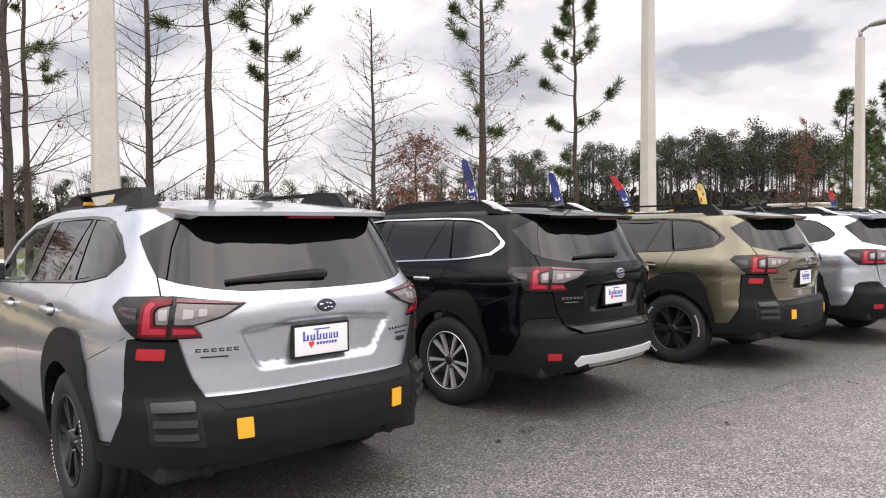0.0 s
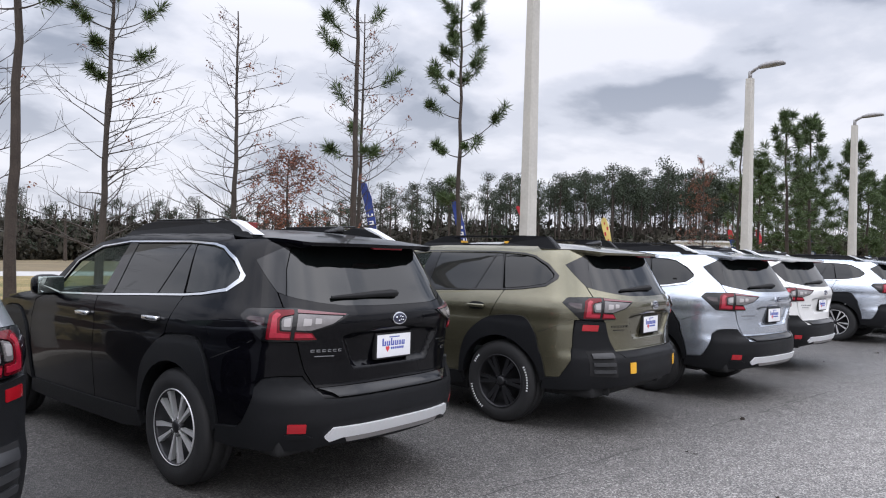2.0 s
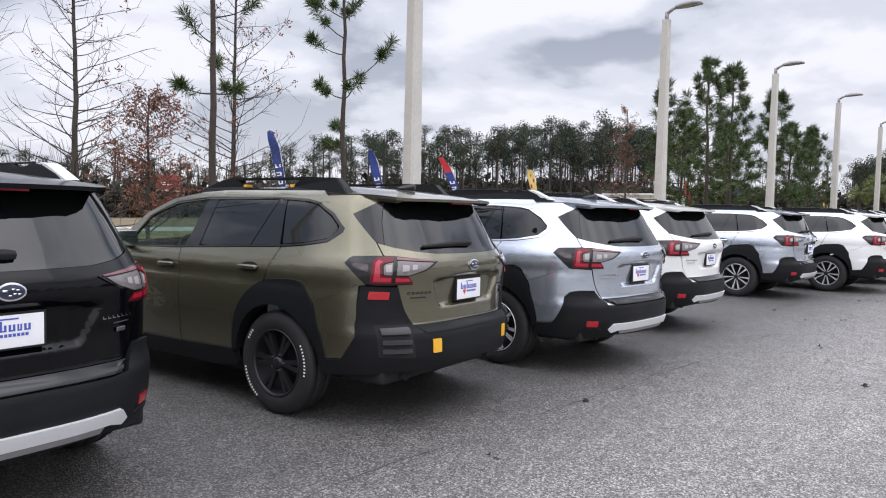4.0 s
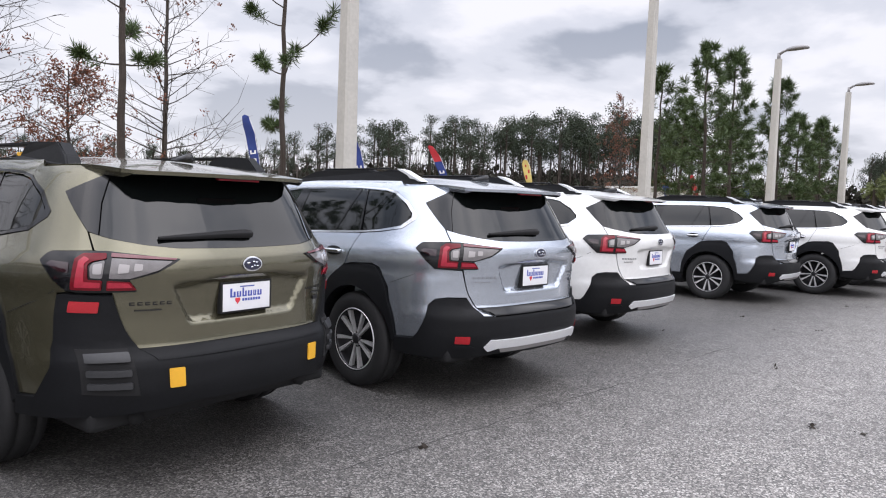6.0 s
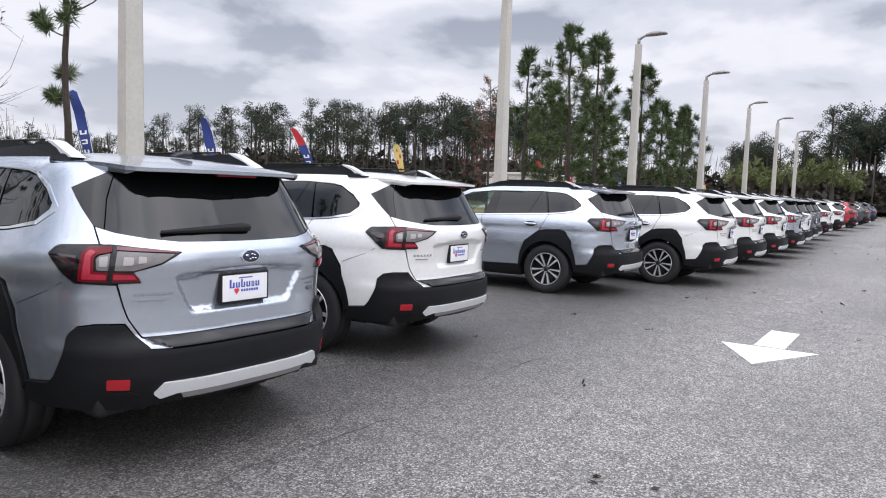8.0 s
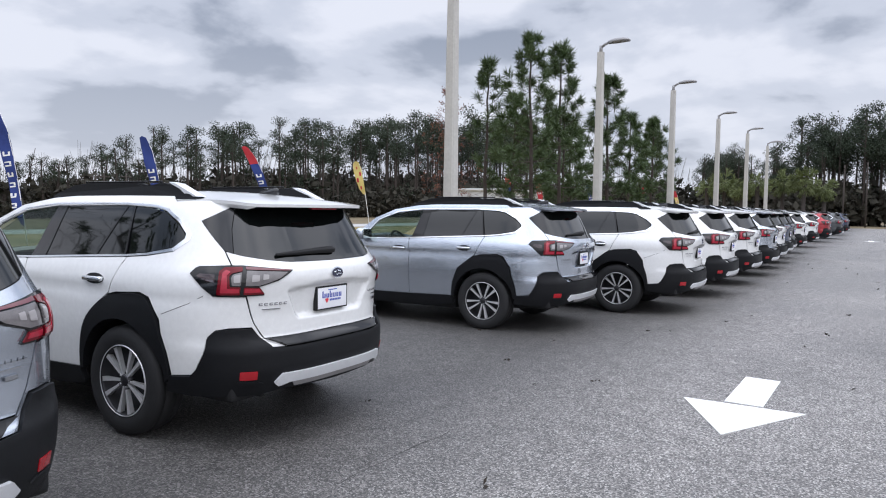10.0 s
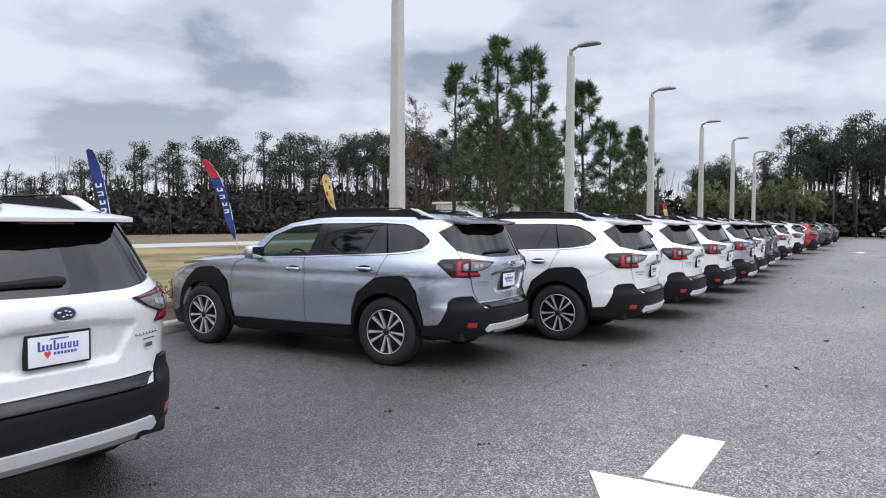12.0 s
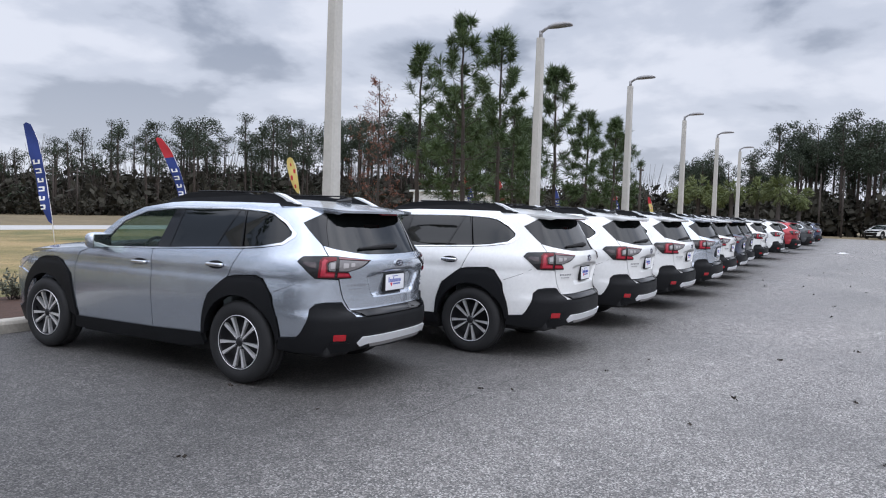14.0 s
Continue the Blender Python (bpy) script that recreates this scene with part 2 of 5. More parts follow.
M_EMBLEM = material("emblem_blue", (0.012, 0.016, 0.05), 0.15, coat=0.8)
M_PLATE = material("plate_white", (0.85, 0.85, 0.88), 0.5, vary=0.03)
M_PRINTBLUE = material("print_blue", (0.07, 0.10, 0.42), 0.5)
M_PRINTRED = material("print_red", (0.70, 0.05, 0.07), 0.5)
M_SEAT = material("seat_fabric", (0.05, 0.05, 0.052), 0.9, vary=0.2)
M_POLE = material("pole_concrete", (0.50, 0.48, 0.44), 0.8, vary=0.12, scale=2, bump=0.15, bump_scale=90)
M_LAMPGREY = material("lamp_grey", (0.30, 0.29, 0.29), 0.5, 0.3, vary=0.1)
M_BARK = material("pine_bark", (0.055, 0.043, 0.036), 0.95, vary=0.4, scale=5, bump=1.0, bump_scale=14)
M_BARKGREY = material("cypress_bark", (0.062, 0.052, 0.046), 0.95, vary=0.35, scale=5, bump=0.9, bump_scale=18)
M_NEEDLE = material("pine_needles", (0.058, 0.092, 0.028), 0.6, vary=0.35, scale=2, island=0.6)
M_FARLEAF = material("far_pine_foliage", (0.030, 0.044, 0.023), 0.8, vary=0.35, scale=0.5, island=0.6)
M_SHRUB = material("undergrowth", (0.034, 0.031, 0.021), 0.9, vary=0.4, scale=0.6, island=0.6)
M_RUST = material("rusty_leaves", (0.20, 0.075, 0.045), 0.8, vary=0.35, scale=2, island=0.6)
M_PALM = material("palm_fronds", (0.12, 0.145, 0.045), 0.6, vary=0.3, scale=2, island=0.5)
M_FLAGBLUE = material("flag_blue", (0.020, 0.042, 0.20), 0.8, vary=0.1, scale=4)
M_FLAGRED = material("flag_red", (0.48, 0.03, 0.045), 0.8, vary=0.1, scale=4)
M_FLAGYELLOW = material("flag_yellow", (0.62, 0.50, 0.17), 0.8, vary=0.12, scale=4)
M_FLAGWHITE = material("flag_white", (0.80, 0.80, 0.80), 0.8)
M_SHED = material("painted_metal_wall", (0.62, 0.62, 0.62), 0.6, vary=0.08, scale=1)
M_LITTER = material("dead_leaf", (0.035, 0.028, 0.022), 0.9, vary=0.3)
M_SEAM = material("asphalt_seam", (0.06, 0.058, 0.057), 0.9, vary=0.3)
M_BEDPLANT = material("bed_plant_leaves", (0.13, 0.14, 0.10), 0.8, vary=0.4, scale=3, island=0.7)

# ---------------------------------------------------------------- mesh helpers


def mesh_object(name, bm, mat, smooth=True):
    me = bpy.data.meshes.new(name)
    bm.normal_update()
    mixed = any(f.smooth for f in bm.faces)
    layer = bm.verts.layers.float_vector.get("true_normal")
    exact = [v[layer].copy() for v in bm.verts] if layer else None
    bm.to_mesh(me)
    bm.free()
    if exact:
        # the surface's own normals, so that reflections run clean to every edge
        me.normals_split_custom_set([exact[me.loops[l].vertex_index] if p.use_smooth else p.normal for p in me.polygons for l in p.loop_indices])
    if smooth is True and not mixed:
        for p in me.polygons:
            p.use_smooth = True
    for m in (mat if isinstance(mat, (list, tuple)) else [mat]):
        me.materials.append(m)
    return new(name, me)


def part(name, bm, mat, parent, label="", smooth=True):
    ob = mesh_object(name, bm, mat, smooth)
    ob.parent = parent
    if label:
        tagged(ob, label)
    return ob


def thing(name, label, category, group="", kind=""):
    return tagged(new(name), label, category, group, kind)


def add_box(bm, x0, y0, z0, x1, y1, z1, bevel=0.0):
    made = bmesh.ops.create_cube(bm, size=1.0)["verts"]
    for v in made:
        v.co = Vector(((x0 + x1) / 2 + v.co.x * (x1 - x0), (y0 + y1) / 2 + v.co.y * (y1 - y0), (z0 + z1) / 2 + v.co.z * (z1 - z0)))
    if bevel:
        edges = list({e for v in made for e in v.link_edges})
        bmesh.ops.bevel(bm, geom=edges, offset=bevel, segments=2, affect="EDGES", profile=0.6)
    return made


def add_tube(bm, points, radii, sides=8, caps=True):
    """A tube along points with a radius at each."""
    rings = []
    for i, p in enumerate(points):
        p = Vector(p)
        a = Vector(points[max(i - 1, 0)])
        b = Vector(points[min(i + 1, len(points) - 1)])
        d = (b - a).normalized()
        s = d.orthogonal().normalized() if abs(d.z) > 0.95 else d.cross(Vector((0, 0, 1))).normalized()
        if abs(d.z) > 0.95:
            s = Vector((1, 0, 0))
        u = s.cross(d).normalized()
        s = d.cross(u).normalized()
        rings.append([bm.verts.new(p + radii[i] * (math.cos(2 * math.pi * k / sides) * s + math.sin(2 * math.pi * k / sides) * u)) for k in range(sides)])
    for r0, r1 in zip(rings, rings[1:]):
        for k in range(sides):
            bm.faces.new((r0[k], r0[(k + 1) % sides], r1[(k + 1) % sides], r1[k]))
    if caps:
        bm.faces.new(rings[0][::-1])
        bm.faces.new(rings[-1])
    return bm


def lathe(bm, profile, centre, sides=40, axis="x"):
    """Turns a profile of (along, radius) round the x axis through centre."""
    c = Vector(centre)
    rings = []
    for a, r in profile:
        rings.append([bm.verts.new(c + Vector((a, r * math.cos(2 * math.pi * k / sides), r * math.sin(2 * math.pi * k / sides)))) for k in range(sides)])
    for r0, r1 in zip(rings, rings[1:]):
        for k in range(sides):
            bm.faces.new((r0[k], r0[(k + 1) % sides], r1[(k + 1) % sides], r1[k]))
    return rings


def rounded(points, radius, steps=4):
    """A polygon with its corners rounded."""
    out = []
    n = len(points)
    for i in range(n):
        p0, p, p1 = (np.array(points[j % n], float) for j in (i - 1, i, i + 1))
        a, b = p0 - p, p1 - p
        la, lb = np.linalg.norm(a), np.linalg.norm(b)
        r = min(radius, la * 0.45, lb * 0.45)
        if r < 1e-4:
            out.append(tuple(p))
            continue
        pa, pb = p + a / la * r, p + b / lb * r
        for k in range(steps + 1):
            t = k / steps
            out.append(tuple((1 - t) ** 2 * pa + 2 * t * (1 - t) * p + t * t * pb))
    return out


def patch(poly, shape, step=0.06, thick=0.014, off=0.0, mirror=False):
    """A bmesh plate: the polygon (a, b) cut into a grid, given thickness, and laid on the surface shape(a, b)."""
    bm = bmesh.new()
    face = bm.faces.new([bm.verts.new((a, b, 0)) for a, b in poly])
    bm.normal_update()
    if face.normal.z < 0:
        bmesh.ops.reverse_faces(bm, faces=[face])
    bmesh.ops.triangulate(bm, faces=bm.faces[:], ngon_method="EAR_CLIP")
    lo = [min(p[i] for p in poly) for i in (0, 1)]
    hi = [max(p[i] for p in poly) for i in (0, 1)]
    for i in (0, 1):
        k = math.floor(lo[i] / step) + 1
        while k * step < hi[i] - 1e-4:
            if k * step > lo[i] + 1e-4:
                co, no = [0, 0, 0], [0, 0, 0]
                co[i], no[i] = k * step, 1
                bmesh.ops.bisect_plane(bm, geom=bm.verts[:] + bm.edges[:] + bm.faces[:], plane_co=co, plane_no=no, dist=1e-5)
            k += 1
    bmesh.ops.dissolve_edges(bm, edges=[e for e in bm.edges if not e.is_boundary and not any(abs((e.verts[0].co[i] - e.verts[1].co[i])) < 1e-5 and abs(e.verts[0].co[i] / step - round(e.verts[0].co[i] / step)) < 1e-3 for i in (0, 1))], use_verts=False)
    bmesh.ops.triangulate(bm, faces=[f for f in bm.faces if len(f.verts) > 4])
    for f in bm.faces:
        f.smooth = True
    rim = [e for e in bm.edges if e.is_boundary]
    made = bmesh.ops.extrude_edge_only(bm, edges=rim)["geom"]
    for v in made:
        if isinstance(v, bmesh.types.BMVert):
            v.co.z = -thick
        elif isinstance(v, bmesh.types.BMFace):
            v.smooth = False
    layer = bm.verts.layers.float_vector.new("true_normal")
    for v in bm.verts:
        a, b, c = v.co
        h = 2e-3
        p = Vector(shape(a, b))
        n = (Vector(shape(a + h, b)) - Vector(shape(a - h, b))).cross(Vector(shape(a, b + h)) - Vector(shape(a, b - h)))
        n = n.normalized() if n.length > 1e-9 else Vector((0, 0, 1))
        v.co = p + n * (off + c)
        v[layer] = n
        if mirror:
            v.co.x = -v.co.x
            v[layer] = (-n.x, n.y, n.z)
    if mirror:
        bmesh.ops.reverse_faces(bm, faces=bm.faces[:])
    return bm


def spline(xs, ys):
    """Smooth interpolation through given stations."""
    xs, ys = np.array(xs, float), np.array(ys, float)
    d = np.diff(ys) / np.diff(xs)
    m = np.concatenate([[d[0]], np.where(d[:-1] * d[1:] > 0, 2 * d[:-1] * d[1:] / np.where(d[:-1] + d[1:] == 0, 1, d[:-1] + d[1:]), 0), [d[-1]]])

    def f(x):
        x = min(max(x, xs[0]), xs[-1])
        i = min(int(np.searchsorted(xs, x, "right")) - 1, len(xs) - 2)
        h = xs[i + 1] - xs[i]
        t = (x - xs[i]) / h
        return float(ys[i] * (1 + 2 * t) * (1 - t) ** 2 + m[i] * h * t * (1 - t) ** 2 + ys[i + 1] * t * t * (3 - 2 * t) + m[i + 1] * h * t * t * (t - 1))
    return f


# ---------------------------------------------------------------- the wagon: a shell round which panels, lamps and glass are laid
# local axes: origin on the ground under the rear axle, x right, y forward, z up

half_width = spline([0.18, 0.35, 0.55, 0.75, 0.88, 0.94, 1.0, 1.07, 1.12, 1.17, 1.25, 1.35, 1.45, 1.52, 1.57, 1.62],
                    [0.84, 0.885, 0.91, 0.925, 0.922, 0.915, 0.918, 0.905, 0.885, 0.86, 0.825, 0.785, 0.742, 0.705, 0.665, 0.58])
tail_y = spline([0.18, 0.30, 0.42, 0.52, 0.60, 0.645, 0.68, 0.72, 0.82, 0.92, 1.0, 1.06, 1.10, 1.15, 1.20, 1.30, 1.40, 1.50, 1.56, 1.62],
                [0.88, 0.98, 1.045, 1.068, 1.066, 1.055, 1.022, 1.008, 1.010, 1.025, 1.04, 1.05, 1.045, 1.018, 0.985, 0.925, 0.865, 0.805, 0.765, 0.72])
POWER = 3.1
_th = np.linspace(0, math.pi / 2, 1200)
_rx, _ry = 0.92 * np.sin(_th) ** (2 / POWER), -1.04 * np.cos(_th) ** (2 / POWER)
_arc = np.concatenate([[0], np.cumsum(np.hypot(np.diff(_rx), np.diff(_ry)))])
Q0 = float(_arc[-1])


def qx(x):
    """Place along the contour of a point x from the car's middle, on the tail."""
    return math.copysign(float(np.interp(abs(x), _rx, _arc)), x)


def qy(y):
    """Place along the contour of a point at y on the flank."""
    return float(np.interp(y, _ry, _arc)) if y < 0 else Q0 + y


def shell(q, z):
    s, a = (1 if q >= 0 else -1), abs(q)
    w, l = half_width(z), tail_y(z)
    if a < Q0:
        th = float(np.interp(a, _arc, _th))
        return (s * w * math.sin(th) ** (2 / POWER), -l * max(math.cos(th), 0.0) ** (2 / POWER), z)
    y = a - Q0
    if y > 1.3:
        w *= 1 - 0.030 * ((y - 1.3) / 1.4) ** 2
    if y > 2.9:
        w *= max(1e-3, 1 - (min(y - 2.9, 0.86) / 0.88) ** 2.6) ** (1 / 2.6)
    return (s * w, y, z)


def gate_shell(q, z):
    """The tailgate: the shell with its plate recess pressed in."""
    x, y, zz = shell(q, z)
    side = 0.345 + 0.10 * (z - 0.81) / 0.19
    top = 1.034 - 0.03 * (x / 0.4) ** 2
    def ramp(v):
        v = min(1.0, max(0.0, v / 0.042))
        return v * v * (3 - 2 * v)
    k = ramp(side - abs(x)) * ramp(top - z) * ramp(z - 0.785)
    return (x, y + 0.032 * k, zz)


def roof_shape(x, y):
    back = min(1.0, max(0.0, (-0.15 - y) / 0.6))
    back = back * back * (3 - 2 * back)
    return (x, y, 1.628 - (0.055 - 0.030 * back) * (abs(x) / 0.62) ** 2.4 - 0.072 * max(0.0, (0.2 - y) / 1.0) ** 2 - 0.055 * max(0.0, (y - 0.5) / 0.75) ** 2)


def under_roof(q):
    """Height at which the shell, at a place along its contour, meets the roof from below."""
    z = 1.55
    for _ in range(12):
        x, y, _z = shell(q, z)
        z += 0.5 * (roof_shape(x, y)[2] - 0.006 - z)
    return z


def hood_shape(x, y):
    return (x, y, 1.145 - 0.06 * (abs(x) / 0.75) ** 2.5 - 0.09 * ((y - 2.2) / 1.3) - 0.09 * max(0.0, (y - 2.9) / 0.75) ** 2.5)


def screen_shape(x, t):
    """Windscreen: t from the cowl to the roof's front edge."""
    w = abs(x)
    return (-x * (1 - 0.16 * t), 2.36 - 0.98 * t - 0.20 * w ** 2, 1.11 + 0.50 * t - 0.05 * t * t)


def nose_shape(u, z):
    """Front fascia: u from -1 to 1 across."""
    th = u * math.pi / 2
    y = 2.9 + 0.86 * max(0, math.cos(th)) ** (2 / 2.6) - 0.10 * max(0, z - 0.72) - 0.25 * max(0.0, 0.4 - z)
    w = half_width(min(z, 1.0)) * 0.965
    return (-w * math.copysign(abs(math.sin(th)) ** (2 / 2.6), u), y, z)


def arch_points(cy, r, a0, a1, n=14, cz=0.365):
    return [(cy + r * math.cos(radians(a0 + (a1 - a0) * i / n)), cz + r * math.sin(radians(a0 + (a1 - a0) * i / n))) for i in range(n + 1)]


def flank(points):
    """Side outlines given as (y, z) become (contour place, z)."""
    return [(qy(y), z) for y, z in points]


def soften(points, times=2):
    """An open outline with its corners cut, ends kept."""
    for _ in range(times):
        out = [points[0]]
        for (a, b), (c, d) in zip(points, points[1:]):
            out += [(a * 0.75 + c * 0.25, b * 0.75 + d * 0.25), (a * 0.25 + c * 0.75, b * 0.25 + d * 0.75)]
        points = out + [points[-1]]
    return points


def tail(points):
    return [(qx(x), z) for x, z in points]


def add_wheel(parent, x, y, side, style):
    """Tyre, rim with spokes, disc, hub; side is +1 on the right."""
    c = (x, y, 0.365)
    bm = bmesh.new()
    r = 0.365
    prof = [(-0.10, 0.235), (-0.112, 0.26), (-0.118, 0.30), (-0.105, 0.345), (-0.085, r - 0.004), (-0.05, r), (-0.048, r - 0.007), (-0.042, r - 0.007), (-0.04, r), (0.0, r),
            (0.04, r), (0.042, r - 0.007), (0.048, r - 0.007), (0.05, r), (0.085, r - 0.004), (0.105, 0.345), (0.118, 0.30), (0.112, 0.26), (0.10, 0.235)]
    lathe(bm, [(a * side, b) for a, b in prof], c, 44)
    if side < 0:
        bmesh.ops.reverse_faces(bm, faces=bm.faces[:])
    bmesh.ops.recalc_face_normals(bm, faces=bm.faces[:])
    wheel = part("wheel", bm, M_RUBBER, parent, "black rubber tyre on alloy wheel")
    bm = bmesh.new()
    lathe(bm, [(0.105 * side, 0.238), (0.108 * side, 0.228), (0.09 * side, 0.222), (-0.05 * side, 0.205), (-0.06 * side, 0.0)], c, 40)
    bmesh.ops.recalc_face_normals(bm, faces=bm.faces[:])
    part("rim", bm, M_DARKALLOY, wheel)
    bm = bmesh.new()
    if style == "silver":
        count = 10
        for k in range(count):
            a = 2 * math.pi * k / count + (0.075 if k % 2 else -0.075)
            shape = [(-0.007, 0.035), (0.007, 0.035), (0.008, 0.10), (0.011, 0.15), (0.0165, 0.226), (-0.0165, 0.226), (-0.011, 0.15), (-0.008, 0.10)]
            add_spoke(bm, shape, a, c, side, 0.098, 0.035)
        mat = M_ALLOY
    else:
        for k in range(6):
            for o in (-0.13, 0.13):
                a = 2 * math.pi * k / 6 + o
                shape = [(-0.013, 0.05), (0.013, 0.05), (0.018, 0.226), (-0.018, 0.226)]
                add_spoke(bm, shape, a, c, side, 0.092, 0.04)
        mat = M_DARKALLOY
    part("spokes", bm, mat, wheel, smooth=False)
    bm = bmesh.new()
    lathe(bm, [(0.104 * side, 0.238), (0.110 * side, 0.236), (0.110 * side, 0.231), (0.095 * side, 0.229)], c, 40)
    bmesh.ops.recalc_face_normals(bm, faces=bm.faces[:])
    part("rim_lip", bm, mat, wheel)
    bm = bmesh.new()
    lathe(bm, [(0.060 * side, 0.048), (0.092 * side, 0.040), (0.100 * side, 0.028), (0.102 * side, 0.001)], c, 20)
    bmesh.ops.recalc_face_normals(bm, faces=bm.faces[:])
    part("hub_cap", bm, M_DARKALLOY, wheel)
    for k in range(5):
        a = 2 * math.pi * (k + 0.5) / 5
        bm = bmesh.new()
        cy, cz = c[1] + 0.055 * math.cos(a), c[2] + 0.055 * math.sin(a)
        add_tube(bm, [(c[0] + side * 0.06, cy, cz), (c[0] + side * 0.094, cy, cz)], [0.010, 0.009], 6)
        part("lug_nut", bm, M_CHROME, wheel, smooth=False)
    if style != "silver":
        bm = bmesh.new()
        for a0, count in ((0.5, 4), (2.6, 10), (5.3, 11)):
            for k in range(count):
                a = a0 + k * 0.075
                p = [Vector((c[0] + side * 0.1185, c[1] + r * math.cos(b), c[2] + r * math.sin(b))) for r, b in ((0.296, a), (0.296, a + 0.035), (0.314, a + 0.035), (0.314, a))]
                bm.faces.new([bm.verts.new(q + Vector((side * 0.001 if i > 1 else side * 0.0005, 0, 0))) for i, q in enumerate(p)])
        tagged(part("tyre_print", bm, M_FLAGWHITE, wheel, "pale raised print bars on the tyre wall", smooth=False), kind="stuff")
    return wheel


def add_spoke(bm, shape, a, c, side, out, deep):
    ca, sa = math.cos(a), math.sin(a)
    def place(u, r, d):
        return Vector((c[0] + side * d, c[1] + r * ca - u * sa, c[2] + r * sa + u * ca))
    top = [bm.verts.new(place(u, r, out - 0.03 * (1 - r / 0.226) * 0.3)) for u, r in shape]
    low = [bm.verts.new(place(u * 0.8, r, out - deep)) for u, r in shape]
    f = bm.faces.new(top)
    n = len(shape)
    for i in range(n):
        bm.faces.new((top[i], low[i], low[(i + 1) % n], top[(i + 1) % n]))
    f.normal_update()
    if f.normal.x * side < 0:
        bmesh.ops.reverse_faces(bm, faces=[f])


def wagon(paint, style, label):
    """An estate car, built part by part. style: touring or rugged."""
    rugged = style == "rugged"
    car = thing("estate_car", label, "car", "cars parked in the row")
    if rugged:
        clad_top, clad_side = 0.955, -0.40
    else:
        clad_top, clad_side = 0.83, -0.38
    # dark inner shell that closes the gaps
    arch_f, arch_r = arch_points(2.745, 0.43, 0, 180), arch_points(0.0, 0.43, 0, 180)
    liner = [(-0.43, 0.36)] + arch_r[::-1] + [(0.43, 0.30), (2.31, 0.30)] + arch_f[::-1] + [(3.35, 0.36), (3.4, 0.84), (2.75, 0.98), (2.2, 1.06), (0.0, 1.14), (-0.43, 1.16)]
    for mir in (False, True):
        part("inner_panel", patch(flank(liner), shell, 0.12, 0.01, -0.018, mir), M_DARK, car)
    e = qy(-0.42)
    part("inner_tail", patch([(-e, 0.36), (e, 0.36), (e, 1.16), (qy(-0.5), 1.50), (-qy(-0.5), 1.50), (-e, 1.16)], shell, 0.1, 0.008, -0.045), M_DARK, car)
    rear_arch = [(0.45, 0.40), (0.425, 0.58), (0.35, 0.76), (0.18, 0.895), (0.04, 0.94), (-0.20, 0.955), (-0.28, 0.93), (-0.385, 0.80), (-0.415, 0.60), (-0.44, 0.45)]
    front_arch = [(3.24, 0.40), (3.19, 0.60), (3.06, 0.78), (2.88, 0.925), (2.78, 0.95), (2.57, 0.96), (2.47, 0.93), (2.31, 0.80), (2.275, 0.58), (2.24, 0.38)]
    for mir in (False, True):
        # flank panels
        door = [(0.005, 1.175), (0.12, 0.94), (0.175, 0.905), (0.36, 0.765), (0.436, 0.58), (0.46, 0.40), (1.093, 0.385), (1.090, 0.95), (1.108, 1.12)]
        part("rear_door", patch(rounded(flank(door), 0.010), shell, 0.07, mirror=mir), paint, car)
        door = [(1.116, 1.12), (1.98, 1.09), (2.17, 1.03), (2.24, 0.90), (2.235, 0.50), (2.21, 0.37), (1.101, 0.385), (1.098, 0.95)]
        part("front_door", patch(rounded(flank(door), 0.02), shell, 0.07, mirror=mir), paint, car)
        fender = [(1.99, 1.092), (2.20, 1.085), (2.60, 1.05), (3.0, 0.975), (3.30, 0.90), (3.42, 0.83), (3.40, 0.70), (3.20, 0.61), (3.07, 0.79), (2.885, 0.936), (2.78, 0.961), (2.565, 0.971), (2.46, 0.94), (2.30, 0.81), (2.264, 0.58), (2.245, 0.45), (2.248, 0.90), (2.178, 1.036)]
        part("front_fender", patch(flank(fender), shell, 0.07, mirror=mir), paint, car)
        quarter = [(-0.003, 1.175), (0.113, 0.935), (0.04, 0.951), (-0.205, 0.966), (-0.29, 0.94), (-0.397, 0.805), (-0.427, 0.60), (-0.45, 0.462)]
        q2 = flank(quarter)
        if rugged:
            q2 += flank([(-0.57, 0.47), (-0.60, 0.52), (-0.665, 0.62), (-0.705, 0.74), (-0.70, 0.957)])
        else:
            q2 += flank([(-0.59, 0.475), (-0.62, 0.51), (-0.725, 0.71), (-0.77, 0.755)]) + tail([(0.73, 0.768), (0.625, 0.768), (0.545, 0.642), (0.45, 0.638), (0.45, 0.655), (0.566, 0.692), (0.619, 0.79), (0.672, 0.955)])
        q2 += tail([(0.80, 0.962)]) + flank([(-0.68, 1.02), (-0.585, 1.10), (-0.62, 1.135), (-0.64, 1.146)]) + tail([(0.748, 1.154), (0.770, 1.238)])
        q2 += flank([(-0.64, 1.42)]) + tail([(0.735, 1.505)]) + [(q, under_roof(q)) for q in (qx(0.735), qy(-0.56), qy(-0.50), qy(-0.44), qy(-0.37))] + flank([(-0.30, 1.575), (-0.30, 1.50), (-0.47, 1.40), (-0.53, 1.34), (-0.54, 1.31), (-0.44, 1.225), (-0.2, 1.19)])
        part("quarter_panel", patch(q2, shell, 0.06, mirror=mir), paint, car)
